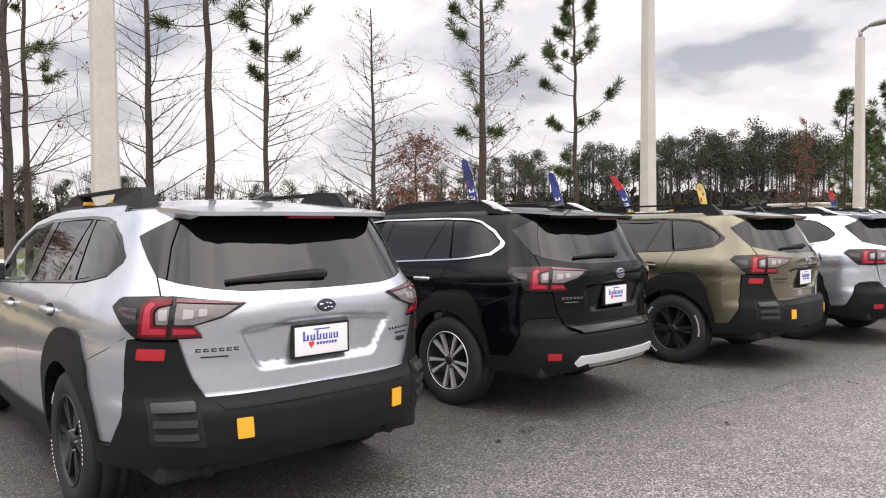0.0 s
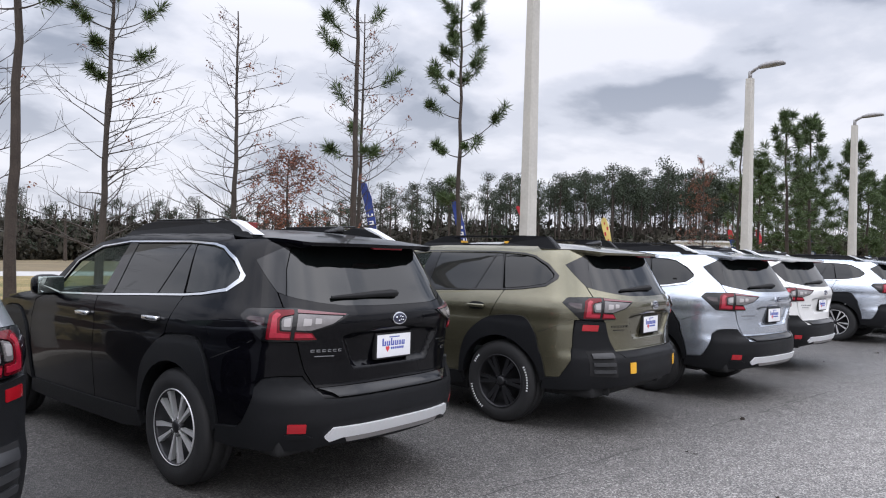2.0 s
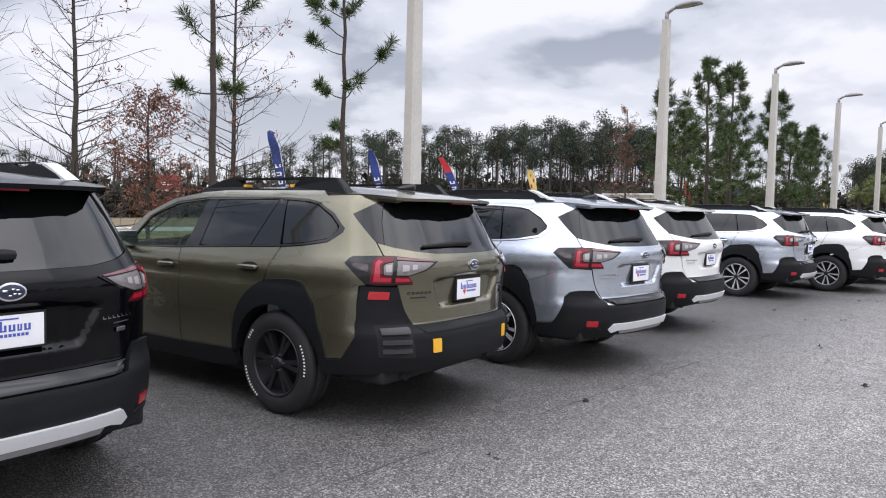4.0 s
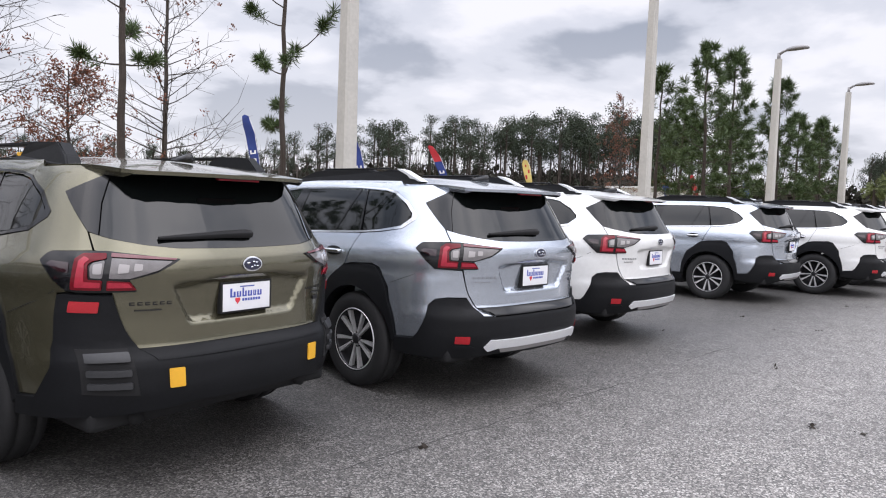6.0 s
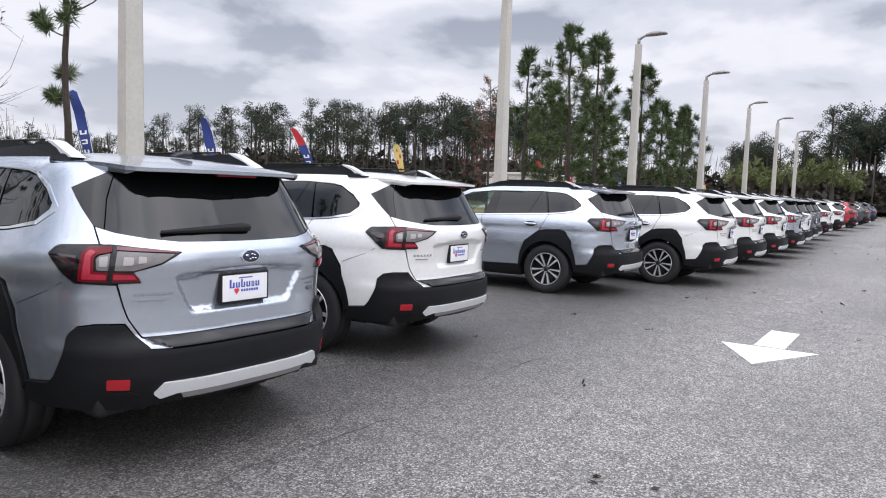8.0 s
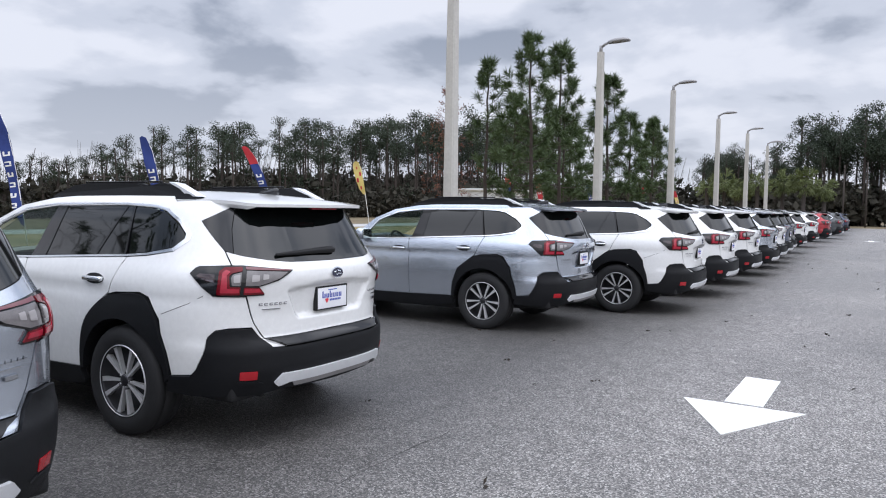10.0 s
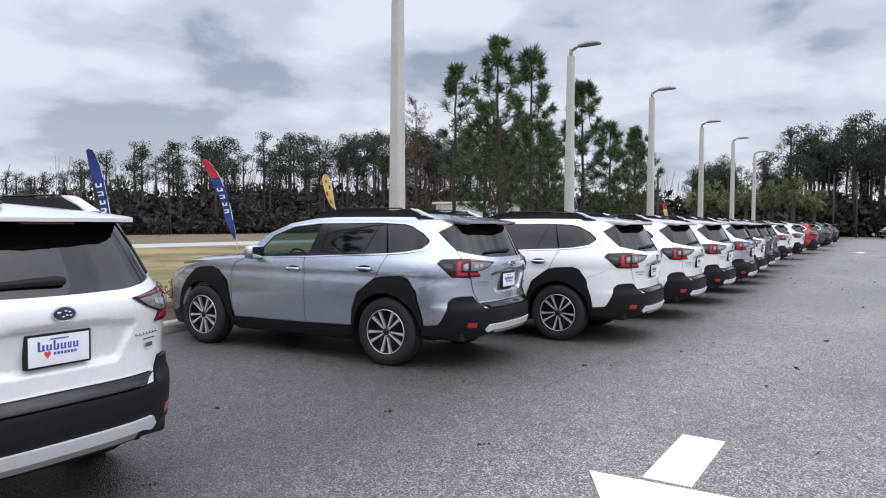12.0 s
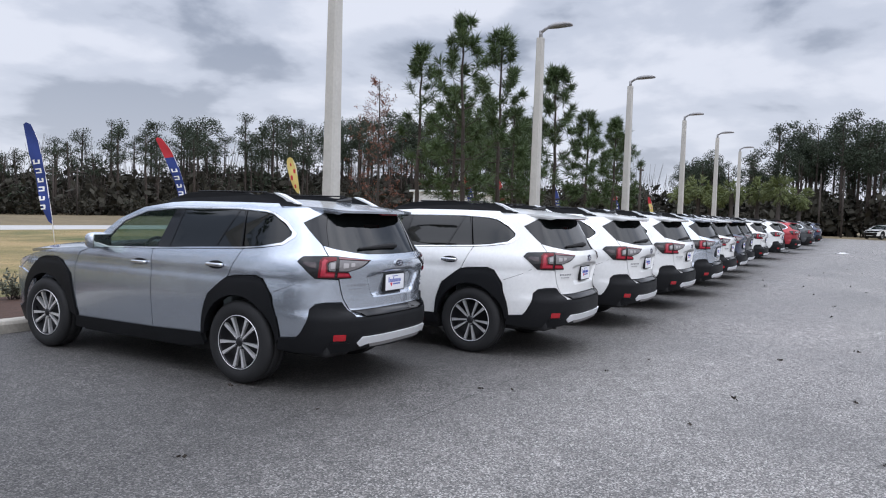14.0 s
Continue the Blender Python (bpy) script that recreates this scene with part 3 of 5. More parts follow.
        # frame above the side windows
        frame_poly = [(-0.30, 1.577), (0.3, 1.58), (0.85, 1.575), (1.10, 1.56), (1.45, 1.505), (1.75, 1.38), (2.02, 1.16), (2.02, 1.10), (1.90, 1.10), (1.66, 1.36), (1.38, 1.465), (1.0, 1.505), (0.2, 1.515), (-0.16, 1.50), (-0.30, 1.48)]
        part("roof_side_frame", patch(flank(frame_poly), shell, 0.08, mirror=mir), paint, car)
        # side glass
        g_front = [(1.09, 1.14), (1.84, 1.115), (1.85, 1.16), (1.67, 1.35), (1.39, 1.462), (0.99, 1.500)]
        ob = part("front_window", patch(rounded(flank(g_front), 0.02), shell, 0.1, 0.005, -0.010, mir), M_CLEARGLASS, car, "greenish clear side glass")
        ob.visible_shadow = False
        g_rear = [(0.035, 1.195), (0.92, 1.152), (0.87, 1.505), (0.125, 1.508)]
        part("rear_window", patch(rounded(flank(g_rear), 0.02), shell, 0.1, 0.05, -0.006, mir), M_TINT, car, "dark privacy glass")
        g_quarter = [(0.005, 1.200), (-0.23, 1.222), (-0.43, 1.255), (-0.515, 1.315), (-0.505, 1.345), (-0.44, 1.40), (-0.28, 1.475), (-0.15, 1.492), (0.095, 1.506)]
        part("quarter_window", patch(rounded(flank(g_quarter), 0.02), shell, 0.08, 0.05, -0.006, mir), M_TINT, car, "dark privacy glass")
        for y0, y1, w, nm in ((1.00, 0.93, 0.17, "centre_pillar"), (0.02, 0.11, 0.022, "rear_pillar")):
            pil = [(y0 + w / 2, 1.135), (y1 + w * 0.35, 1.512), (y1 - w * 0.35, 1.512), (y0 - w / 2, 1.135)]
            part(nm, patch(flank(pil), shell, 0.1, 0.04, -0.002, mir), M_GLOSSBLACK, car)
        part("window_seal", patch(flank([(0.33, 1.18), (0.35, 1.18), (0.20, 1.508), (0.18, 1.508)]), shell, 0.1, 0.01, -0.002, mir), M_GLOSSBLACK, car)
        trim = M_GLOSSBLACK if rugged else M_CHROME
        sill = [(-0.44, 1.228), (-0.20, 1.196), (0.0, 1.180), (0.5, 1.155), (1.0, 1.128), (1.90, 1.094), (1.90, 1.106), (1.0, 1.140), (0.5, 1.167), (0.0, 1.192), (-0.20, 1.209), (-0.425, 1.246)]
        part("window_trim", patch(flank(sill), shell, 0.08, 0.02, 0.004, mir), trim, car)
        loop_out = [(-0.44, 1.228), (-0.56, 1.295), (-0.575, 1.325), (-0.47, 1.425), (-0.29, 1.497), (-0.15, 1.516), (0.2, 1.528), (1.0, 1.522), (1.39, 1.482), (1.69, 1.365), (1.90, 1.113)]
        loop_in = [(1.87, 1.125), (1.673, 1.356), (1.384, 1.471), (1.0, 1.511), (0.2, 1.517), (-0.145, 1.504), (-0.282, 1.484), (-0.452, 1.408), (-0.528, 1.338), (-0.522, 1.308), (-0.425, 1.246)]
        part("window_trim", patch(flank(loop_out + loop_in), shell, 0.08, 0.02, 0.003, mir), trim, car)
        # wheel arch cladding, sill cladding
        for pts, cy in ((rear_arch, 0.0), (front_arch, 2.745)):
            grow = 1.03 if rugged else 1.0
            outer = [(cy + (y - cy) * grow, 0.365 + (z - 0.365) * grow) for y, z in pts]
            part("wheel_arch", patch(flank(soften(outer) + arch_points(cy, 0.415, 174, 6, 18)), shell, 0.07, 0.10, 0.016, mir), M_CLAD, car, "textured black plastic wheel arch")
        part("sill", patch(rounded(flank([(0.42, 0.30), (0.7, 0.26), (2.0, 0.26), (2.30, 0.27), (2.24, 0.385), (1.10, 0.392), (0.46, 0.408)]), 0.02), shell, 0.1, 0.05, 0.012, mir), M_CLAD, car)
        for y, zh in ((0.265, 1.025), (1.25, 0.99)):
            bm = bmesh.new()
            px, _, _ = shell(qy(y), zh)
            add_box(bm, px - 0.012, y - 0.095, zh - 0.016, px + 0.034, y + 0.095, zh + 0.016, 0.012)
            if mir:
                bmesh.ops.scale(bm, vec=(-1, 1, 1), verts=bm.verts[:])
                bmesh.ops.reverse_faces(bm, faces=bm.faces[:])
            part("door_handle", bm, paint if rugged else M_CHROME, car)
            cup = [(y + 0.10 * math.cos(t * math.pi / 8), zh + 0.036 * math.sin(t * math.pi / 8)) for t in range(16)]
            part("handle_cup", patch(flank(cup), shell, 0.1, 0.003, 0.001, mir), M_CLAD, car)
        # door mirror
        bm = bmesh.new()
        bmesh.ops.create_uvsphere(bm, u_segments=18, v_segments=12, radius=1)
        for v in bm.verts:
            x, y, z = v.co
            v.co = Vector((0.955 + 0.115 * math.copysign(abs(x) ** 0.7, x), 1.83 + 0.075 * math.copysign(abs(y) ** 0.75, y), 1.165 + 0.082 * math.copysign(abs(z) ** 0.6, z)))
        add_box(bm, 0.82, 1.80, 1.085, 0.93, 1.87, 1.125, 0.012)
        if mir:
            bmesh.ops.scale(bm, vec=(-1, 1, 1), verts=bm.verts[:])
            bmesh.ops.reverse_faces(bm, faces=bm.faces[:])
        mirror = part("door_mirror", bm, paint, car)
        bm = bmesh.new()
        add_box(bm, 0.86, 1.748, 1.10, 1.05, 1.757, 1.23, 0.004)
        if mir:
            bmesh.ops.scale(bm, vec=(-1, 1, 1), verts=bm.verts[:])
            bmesh.ops.reverse_faces(bm, faces=bm.faces[:])
        part("mirror_glass", bm, M_MIRROR, mirror, "mirror glass")
        # tail lamp
        lamp = flank([(-0.59, 1.10), (-0.62, 1.131), (-0.645, 1.142)]) + tail([(0.70, 1.150), (0.405, 1.114), (0.447, 1.088), (0.504, 1.055), (0.612, 1.022), (0.575, 0.968), (0.767, 0.962), (0.80, 0.970)]) + flank([(-0.68, 1.02)])
        lamp_ob = part("tail_lamp", patch(rounded(lamp, 0.008), shell, 0.04, 0.03, 0.008, mir), M_GLOSSBLACK, car, "smoked tail lamp with red and clear lenses")
        side = flank([(-0.635, 1.085), (-0.655, 1.10), (-0.74, 1.095), (-0.745, 1.05), (-0.70, 1.055)])
        part("side_lens", patch(rounded(side, 0.006), shell, 0.04, 0.004, 0.011, mir), M_LENSDARK, lamp_ob)
        # red C: outer border, brighter bar inside it, cut at the tailgate's edge
        cee = tail([(0.768, 1.136), (0.789, 1.112), (0.786, 0.976), (0.699, 0.976), (0.699, 1.022), (0.744, 1.024), (0.752, 1.086), (0.742, 1.102), (0.699, 1.114), (0.699, 1.138)])
        part("red_lens", patch(rounded(cee, 0.008), shell, 0.04, 0.006, 0.014, mir), M_LENSBRIGHT, lamp_ob, "deep red lens")
        foot = tail([(0.684, 0.976), (0.578, 0.978), (0.606, 1.016), (0.684, 1.021)])
        part("red_lens", patch(rounded(foot, 0.006), shell, 0.04, 0.006, 0.014, mir), M_LENSBRIGHT, lamp_ob, "deep red lens")
        bar = tail([(0.764, 1.122), (0.777, 1.104), (0.775, 0.988), (0.703, 0.988), (0.703, 1.012), (0.752, 1.014), (0.760, 1.090), (0.748, 1.110)])
        part("light_bar", patch(rounded(bar, 0.006), shell, 0.04, 0.003, 0.0165, mir), M_LENSRED, lamp_ob, "bright red light bar")
        bar = tail([(0.680, 0.988), (0.596, 0.990), (0.610, 1.010), (0.680, 1.013)])
        part("light_bar", patch(rounded(bar, 0.004), shell, 0.04, 0.003, 0.0165, mir), M_LENSRED, lamp_ob, "bright red light bar")
        brow = tail([(0.684, 1.139), (0.425, 1.115), (0.432, 1.109), (0.684, 1.122)])
        part("brow_lens", patch(rounded(brow, 0.003), shell, 0.04, 0.004, 0.0145, mir), M_LENSPINK, lamp_ob, "faded pink upper lens")
        clear = tail([(0.744, 1.078), (0.738, 1.096), (0.703, 1.108), (0.701, 1.030), (0.737, 1.031)])
        part("clear_lens", patch(rounded(clear, 0.008), shell, 0.04, 0.005, 0.013, mir), M_LENSCLEAR, lamp_ob, "clear grey lens")
        clear = tail([(0.682, 1.117), (0.446, 1.104), (0.503, 1.066), (0.612, 1.030), (0.680, 1.030)])
        part("clear_lens", patch(rounded(clear, 0.006), shell, 0.04, 0.005, 0.013, mir), M_LENSCLEAR, lamp_ob, "clear grey lens")
        inner_lens = tail([(0.735, 1.088), (0.708, 1.096), (0.706, 1.048), (0.732, 1.048)])
        part("lamp_core", patch(rounded(inner_lens, 0.008), shell, 0.04, 0.003, 0.016, mir), M_LAMPCELL, lamp_ob)
        for a, b, z0, z1 in ((0.655, 0.617, 1.052, 1.090), (0.600, 0.568, 1.062, 1.092)):
            cell = tail([(a, z0), (b, z0 + 0.004), (b, z1), (a, z1 + 0.003)])
            part("lamp_core", patch(rounded(cell, 0.006), shell, 0.04, 0.003, 0.0155, mir), M_LAMPCELL, lamp_ob)
        # dark trim beside the rear glass
        fin = tail([(0.768, 1.238), (0.735, 1.222), (0.732, 1.37), (0.705, 1.52), (0.735, 1.503)]) + flank([(-0.642, 1.42)])
        part("glass_side_trim", patch(fin, shell, 0.05, 0.02, 0.002, mir), M_GLOSSBLACK, car)
        seam = [(-0.41, 0.838), (-0.50, 0.872), (-0.60, 0.912), (-0.69, 0.965)]
        part("panel_seam", patch(flank(seam + [(y, z + 0.0035) for y, z in seam[::-1]]), shell, 0.05, 0.002, 0.0012, mir), M_DARK, car)
        nose = [(3.24, 0.36), (3.26, 0.45), (3.42, 0.52), (3.56, 0.78), (3.72, 0.76), (3.74, 0.36)]
        part("nose_cladding", patch(flank(nose), shell, 0.05, 0.03, 0.010, mir), M_CLAD, car)
        # front lamp
        lamp = [(3.06, 0.945), (3.38, 0.87), (3.56, 0.80), (3.56, 0.75), (3.35, 0.79), (3.12, 0.90)]
        part("head_lamp", patch(rounded(flank(lamp), 0.01), shell, 0.06, 0.03, 0.006, mir), M_HEADLAMP, car)
        # roof rail: foot, beam, slot and cap
        bm = bmesh.new()
        xr = 0.585
        prof = [(-0.42, 1.545), (-0.40, 1.565), (-0.30, 1.615), (-0.18, 1.655), (-0.02, 1.668), (0.05, 1.652), (0.16, 1.652), (0.22, 1.668), (0.80, 1.668), (0.95, 1.655), (1.16, 1.60), (1.24, 1.55), (0.9, 1.555), (0.3, 1.57), (-0.1, 1.565)]
        pieces = (prof,)
        if rugged:
            # two feet, a bar with an open slot under it, and a base strip
            pieces = ([(-0.42, 1.545), (-0.37, 1.60), (-0.29, 1.668), (0.0, 1.676), (0.08, 1.655), (0.14, 1.61), (0.22, 1.595), (0.22, 1.56)],
                      [(-0.05, 1.676), (0.86, 1.672), (0.88, 1.652), (0.5, 1.656), (0.0, 1.655)],
                      [(0.62, 1.56), (0.62, 1.595), (0.70, 1.61), (0.76, 1.655), (0.84, 1.672), (0.95, 1.66), (1.16, 1.60), (1.24, 1.55)],
                      [(0.18, 1.555), (0.18, 1.592), (0.66, 1.592), (0.66, 1.555)])
        for prof in pieces:
            a = [bm.verts.new((xr - 0.035, y, z)) for y, z in prof]
            b = [bm.verts.new((xr + 0.035 + (0.02 if z < 1.6 else 0), y, z)) for y, z in prof]
            bm.faces.new(a); bm.faces.new(b[::-1])
            for i in range(len(prof)):
                bm.faces.new((a[i], b[i], b[(i + 1) % len(prof)], a[(i + 1) % len(prof)]))
        bmesh.ops.recalc_face_normals(bm, faces=bm.faces[:])
        bmesh.ops.bevel(bm, geom=bm.edges[:], offset=0.007, segments=2, affect="EDGES")
        if mir:
            bmesh.ops.scale(bm, vec=(-1, 1, 1), verts=bm.verts[:]); bmesh.ops.reverse_faces(bm, faces=bm.faces[:])
        rail = part("roof_rail", bm, M_CLAD, car, "black roof rail", smooth=False)
        sx = -1 if mir else 1
        bm = bmesh.new()
        def side_part(nm, bm, mt, lab):
            bmesh.ops.recalc_face_normals(bm, faces=bm.faces[:])
            if mir:
                bmesh.ops.scale(bm, vec=(-1, 1, 1), verts=bm.verts[:])
                bmesh.ops.reverse_faces(bm, faces=bm.faces[:])
            part(nm, bm, mt, rail, lab, smooth=False)
        if rugged:
            for y0, y1, z0, z1 in ((0.655, 0.70, 1.600, 1.622), (0.135, 0.18, 1.600, 1.622)):
                bm = bmesh.new()
                add_box(bm, xr - 0.020, y0, z0, xr + 0.034, y1, z1, 0.004)
                side_part("rail_insert", bm, M_YELLOW, "yellow tie-down insert")
        else:
            cap = [(-0.405, 1.575), (-0.20, 1.66), (-0.13, 1.672), (-0.16, 1.655), (-0.24, 1.625), (-0.31, 1.575)]
            a = [bm.verts.new((xr - 0.03, y, z)) for y, z in cap]
            b = [bm.verts.new((xr + 0.045, y, z)) for y, z in cap]
            bm.faces.new(a); bm.faces.new(b[::-1])
            for i in range(len(cap)):
                bm.faces.new((a[i], b[i], b[(i + 1) % len(cap)], a[(i + 1) % len(cap)]))
            side_part("rail_cap", bm, M_SATIN, "satin silver rail cap")
            bm = bmesh.new()
            add_box(bm, xr - 0.012, 0.0, 1.668, xr + 0.012, 0.85, 1.682, 0.004)
            side_part("rail_bar", bm, M_GLOSSBLACK, "glossy black rail bar")
    # tailgate, glass, roof
    half = [(0.558, 0.697), (0.612, 0.79), (0.664, 0.955), (0.665, 1.02), (0.72, 1.15), (0.742, 1.155), (0.763, 1.232), (0.693, 1.206), (0.56, 1.180), (0.408, 1.164), (0.16, 1.160)]
    gate = [(0.0, 0.700)] + half + [(0.0, 1.159)] + [(-x, z) for x, z in half[::-1]]
    gate_ob = part("tailgate", patch(tail(gate), gate_shell, 0.02, 0.03, 0.0), paint, car)
    half = [(0.16, 1.164), (0.408, 1.168), (0.56, 1.184), (0.693, 1.210), (0.732, 1.224), (0.729, 1.37), (0.707, 1.49), (0.70, 1.54)]
    glass = [(0.0, 1.163)] + half + [(-x, z) for x, z in half[::-1]]
    part("rear_glass", patch(tail(glass), shell, 0.06, 0.01, -0.006), M_TINT, gate_ob, "dark tinted rear glass")
    edge = [(0.618, -0.50), (0.597, -0.66), (0.565, -0.79), (0.535, -0.835), (0.46, -0.885), (0.25, -0.937)]
    side_edge = [(0.66, 1.22), (0.668, 0.8), (0.660, 0.0), (0.655, -0.2), (0.644, -0.36), (0.634, -0.43)]
    right = [(0.0, 1.37), (0.4, 1.33)] + side_edge + edge + [(0.0, -0.957)]
    roof = right + [(-x, y) for x, y in right[::-1] if x > 0]
    part("roof", patch(roof, roof_shape, 0.08, 0.020), paint, car)
    for mir in (False, True):
        lip = [Vector((x, y, roof_shape(x, y)[2] - 0.019)) for x, y in edge]
        inner = [Vector(shell(q, z)) for q, z in ((qy(-0.51), under_roof(qy(-0.51)) - 0.02), (qx(0.735), 1.504), (qx(0.70), 1.518), (qx(0.66), 1.525), (qx(0.58), 1.53), (qx(0.34), 1.535))]
        fold = [inner[0], inner[1].lerp(lip[1], 0.15), lip[2] - Vector((0.012, -0.01, 0.022)), lip[3] - Vector((0.004, -0.004, 0.004))]
        for nm, top, low, mt in (("spoiler_side", lip[:4], fold, paint), ("spoiler", fold[1:] + lip[4:], inner[1:], M_DARK)):
            bm = bmesh.new()
            t_row = [bm.verts.new((-x if mir else x, y, z)) for x, y, z in top]
            l_row = [bm.verts.new((-x if mir else x, y, z)) for x, y, z in low]
            for k in range(len(top) - 1):
                bm.faces.new((t_row[k], t_row[k + 1], l_row[k + 1], l_row[k]) if not mir else (t_row[k], l_row[k], l_row[k + 1], t_row[k + 1]))
            part(nm, bm, mt, gate_ob, smooth=False)
    bm = bmesh.new()
    a = [bm.verts.new((x, y, roof_shape(x, y)[2] - 0.019)) for x, y in ((-0.25, -0.937), (0.0, -0.957), (0.25, -0.937))]
    b = [bm.verts.new(shell(q, 1.535)) for q in (qx(-0.34), 0.0, qx(0.34))]
    for k in range(2):
        bm.faces.new((a[k], a[k + 1], b[k + 1], b[k]))
    part("spoiler", bm, M_DARK, gate_ob, "black spoiler underside", smooth=False)
    part("brake_light", patch(rounded([(-0.13, -0.944), (0.13, -0.944), (0.13, -0.91), (-0.13, -0.91)], 0.01), lambda x, y: (x, y, roof_shape(x, y)[2] - 0.023), 0.08, 0.010, 0.0), M_LENSBRIGHT, gate_ob, "red high brake light")
    part("aerial_fin", fin_mesh(), M_GLOSSBLACK, car)
    # hood, screen, nose
    hood = [(-0.78, 2.15), (0.78, 2.15), (0.80, 2.7), (0.72, 3.30), (0.45, 3.52), (-0.45, 3.52), (-0.72, 3.30), (-0.80, 2.7)]
    part("hood", patch(rounded(hood, 0.04), hood_shape, 0.12, 0.03), paint, car)
    ob = part("windscreen", patch([(-0.72, 0), (0.72, 0), (0.72, 1), (-0.72, 1)], screen_shape, 0.12, 0.006), M_CLEARGLASS, car)
    ob.visible_shadow = False
    part("front_bumper", patch([(-0.97, 0.22), (0.97, 0.22), (0.97, 0.74), (0.8, 0.80), (-0.8, 0.80), (-0.97, 0.74)], nose_shape, 0.08, 0.03), paint, car)
    part("grille", patch(rounded([(-0.5, 0.42), (0.5, 0.42), (0.55, 0.76), (-0.55, 0.76)], 0.03), nose_shape, 0.08, 0.02, 0.008), M_GLOSSBLACK, car)
    part("lower_bumper", patch([(-0.98, 0.22), (0.98, 0.22), (0.98, 0.52), (0.75, 0.38), (-0.75, 0.38), (-0.98, 0.52)], nose_shape, 0.08, 0.02, 0.012), M_CLAD, car)
    # rear bumper
    if rugged:
        half = tail([(0.0, 0.690), (0.553, 0.688), (0.607, 0.79), (0.662, 0.950)]) + flank([(-0.74, 0.955), (-0.712, 0.95), (-0.712, 0.74), (-0.67, 0.615), (-0.60, 0.51), (-0.57, 0.465), (-0.44, 0.455), (-0.43, 0.36)]) + tail([(0.85, 0.37), (0.62, 0.40), (0.30, 0.43), (0.0, 0.42)])
    else:
        half = tail([(0.0, 0.632), (0.45, 0.630), (0.545, 0.638), (0.628, 0.760), (0.73, 0.760)]) + flank([(-0.768, 0.748), (-0.728, 0.70), (-0.625, 0.50), (-0.59, 0.468), (-0.44, 0.458), (-0.43, 0.36)]) + tail([(0.86, 0.345), (0.72, 0.345), (0.595, 0.355), (0.50, 0.375), (0.0, 0.36)])
    full = half + [(-q, z) for q, z in half[::-1] if q > 1e-6]
    part("rear_bumper", patch(full, shell, 0.05, 0.03, 0.018), M_CLAD, car, "textured black plastic rear bumper")
    if rugged:
        half = [(0.50, 0.640), (0.555, 0.692)]
    else:
        half = [(0.46, 0.640), (0.552, 0.690)]
    ledge = tail([(-x, z) for x, z in half[::-1]][::-1][:1] + half[:1] + half[1:] + [(-half[1][0], half[1][1])])
    part("bumper_ledge", patch(ledge, shell, 0.05, 0.02, 0.022), M_CLAD if rugged else M_GLOSSBLACK, car)
    for s in (-1, 1):
        if rugged:
            part("reflector", patch(rounded([(s * qx(0.70), 0.872), (s * qx(0.785), 0.872), (s * qx(0.785), 0.922), (s * qx(0.70), 0.922)], 0.006), shell, 0.05, 0.004, 0.022), M_REFLECT, car, "red reflector")
            part("recovery_cover", patch(rounded([(s * 0.393, 0.512), (s * 0.465, 0.512), (s * 0.465, 0.602), (s * 0.393, 0.602)], 0.006), shell, 0.05, 0.006, 0.026), M_YELLOW, car, "yellow recovery-point cover")
            for k in range(3):
                z = 0.525 + k * 0.058
                part("bumper_vent", patch(rounded([(s * qx(0.605), z), (s * qx(0.745), z), (s * qx(0.745), z + 0.028), (s * qx(0.605), z + 0.028)], 0.008), shell, 0.05, 0.014, 0.040), M_VENT, car)
            part("bumper_insert", patch([(s * qx(0.58), 0.49), (s * qx(0.765), 0.50), (s * qx(0.765), 0.70), (s * qx(0.60), 0.70)], shell, 0.05, 0.004, 0.022), M_DARK, car)
        else:
            part("reflector", patch(rounded([(s * qx(0.637), 0.452), (s * qx(0.716), 0.452), (s * qx(0.716), 0.503), (s * qx(0.637), 0.503)], 0.006), shell, 0.05, 0.004, 0.022), M_REFLECT, car, "red reflector")
            part("reflector_tray", patch(rounded([(s * qx(0.60), 0.425), (s * qx(0.725), 0.415), (s * qx(0.725), 0.443), (s * qx(0.637), 0.443)], 0.006), shell, 0.05, 0.01, 0.027), M_CLAD, car)
    if not rugged:
        strip = tail([(-0.515, 0.400), (-0.44, 0.418), (0.44, 0.418), (0.515, 0.400), (0.545, 0.425), (0.50, 0.478), (-0.50, 0.478), (-0.545, 0.425)])
        part("bumper_strip", patch(rounded(strip, 0.008), shell, 0.05, 0.03, 0.034), M_SATIN, car, "satin silver bumper strip")
        low = tail([(-0.40, 0.385), (0.40, 0.385), (0.42, 0.416), (-0.42, 0.416)])
        part("strip_lower", patch(low, shell, 0.05, 0.02, 0.026), M_LAMPGREY, car)
    # wiper, emblem, plate, badges
    bm = bmesh.new()
    rows = []
    for x, z, h, d in ((-0.46, 1.212, 0.008, 0.012), (-0.30, 1.219, 0.014, 0.020), (-0.12, 1.226, 0.019, 0.028), (0.015, 1.228, 0.023, 0.036), (0.05, 1.226, 0.019, 0.030)):
        y0 = shell(qx(x), z)[1]
        rows.append([bm.verts.new(c) for c in ((x, y0 + 0.010, z - h), (x, y0 - d * 0.7, z - h * 0.9), (x, y0 - d, z + h * 0.3), (x, y0 - d * 0.5, z + h), (x, y0 + 0.010, z + h))])
    for r0, r1 in zip(rows, rows[1:]):
        for k in range(5):
            bm.faces.new((r0[k], r1[k], r1[(k + 1) % 5], r0[(k + 1) % 5]))
    bm.faces.new(rows[0]); bm.faces.new(rows[-1][::-1])
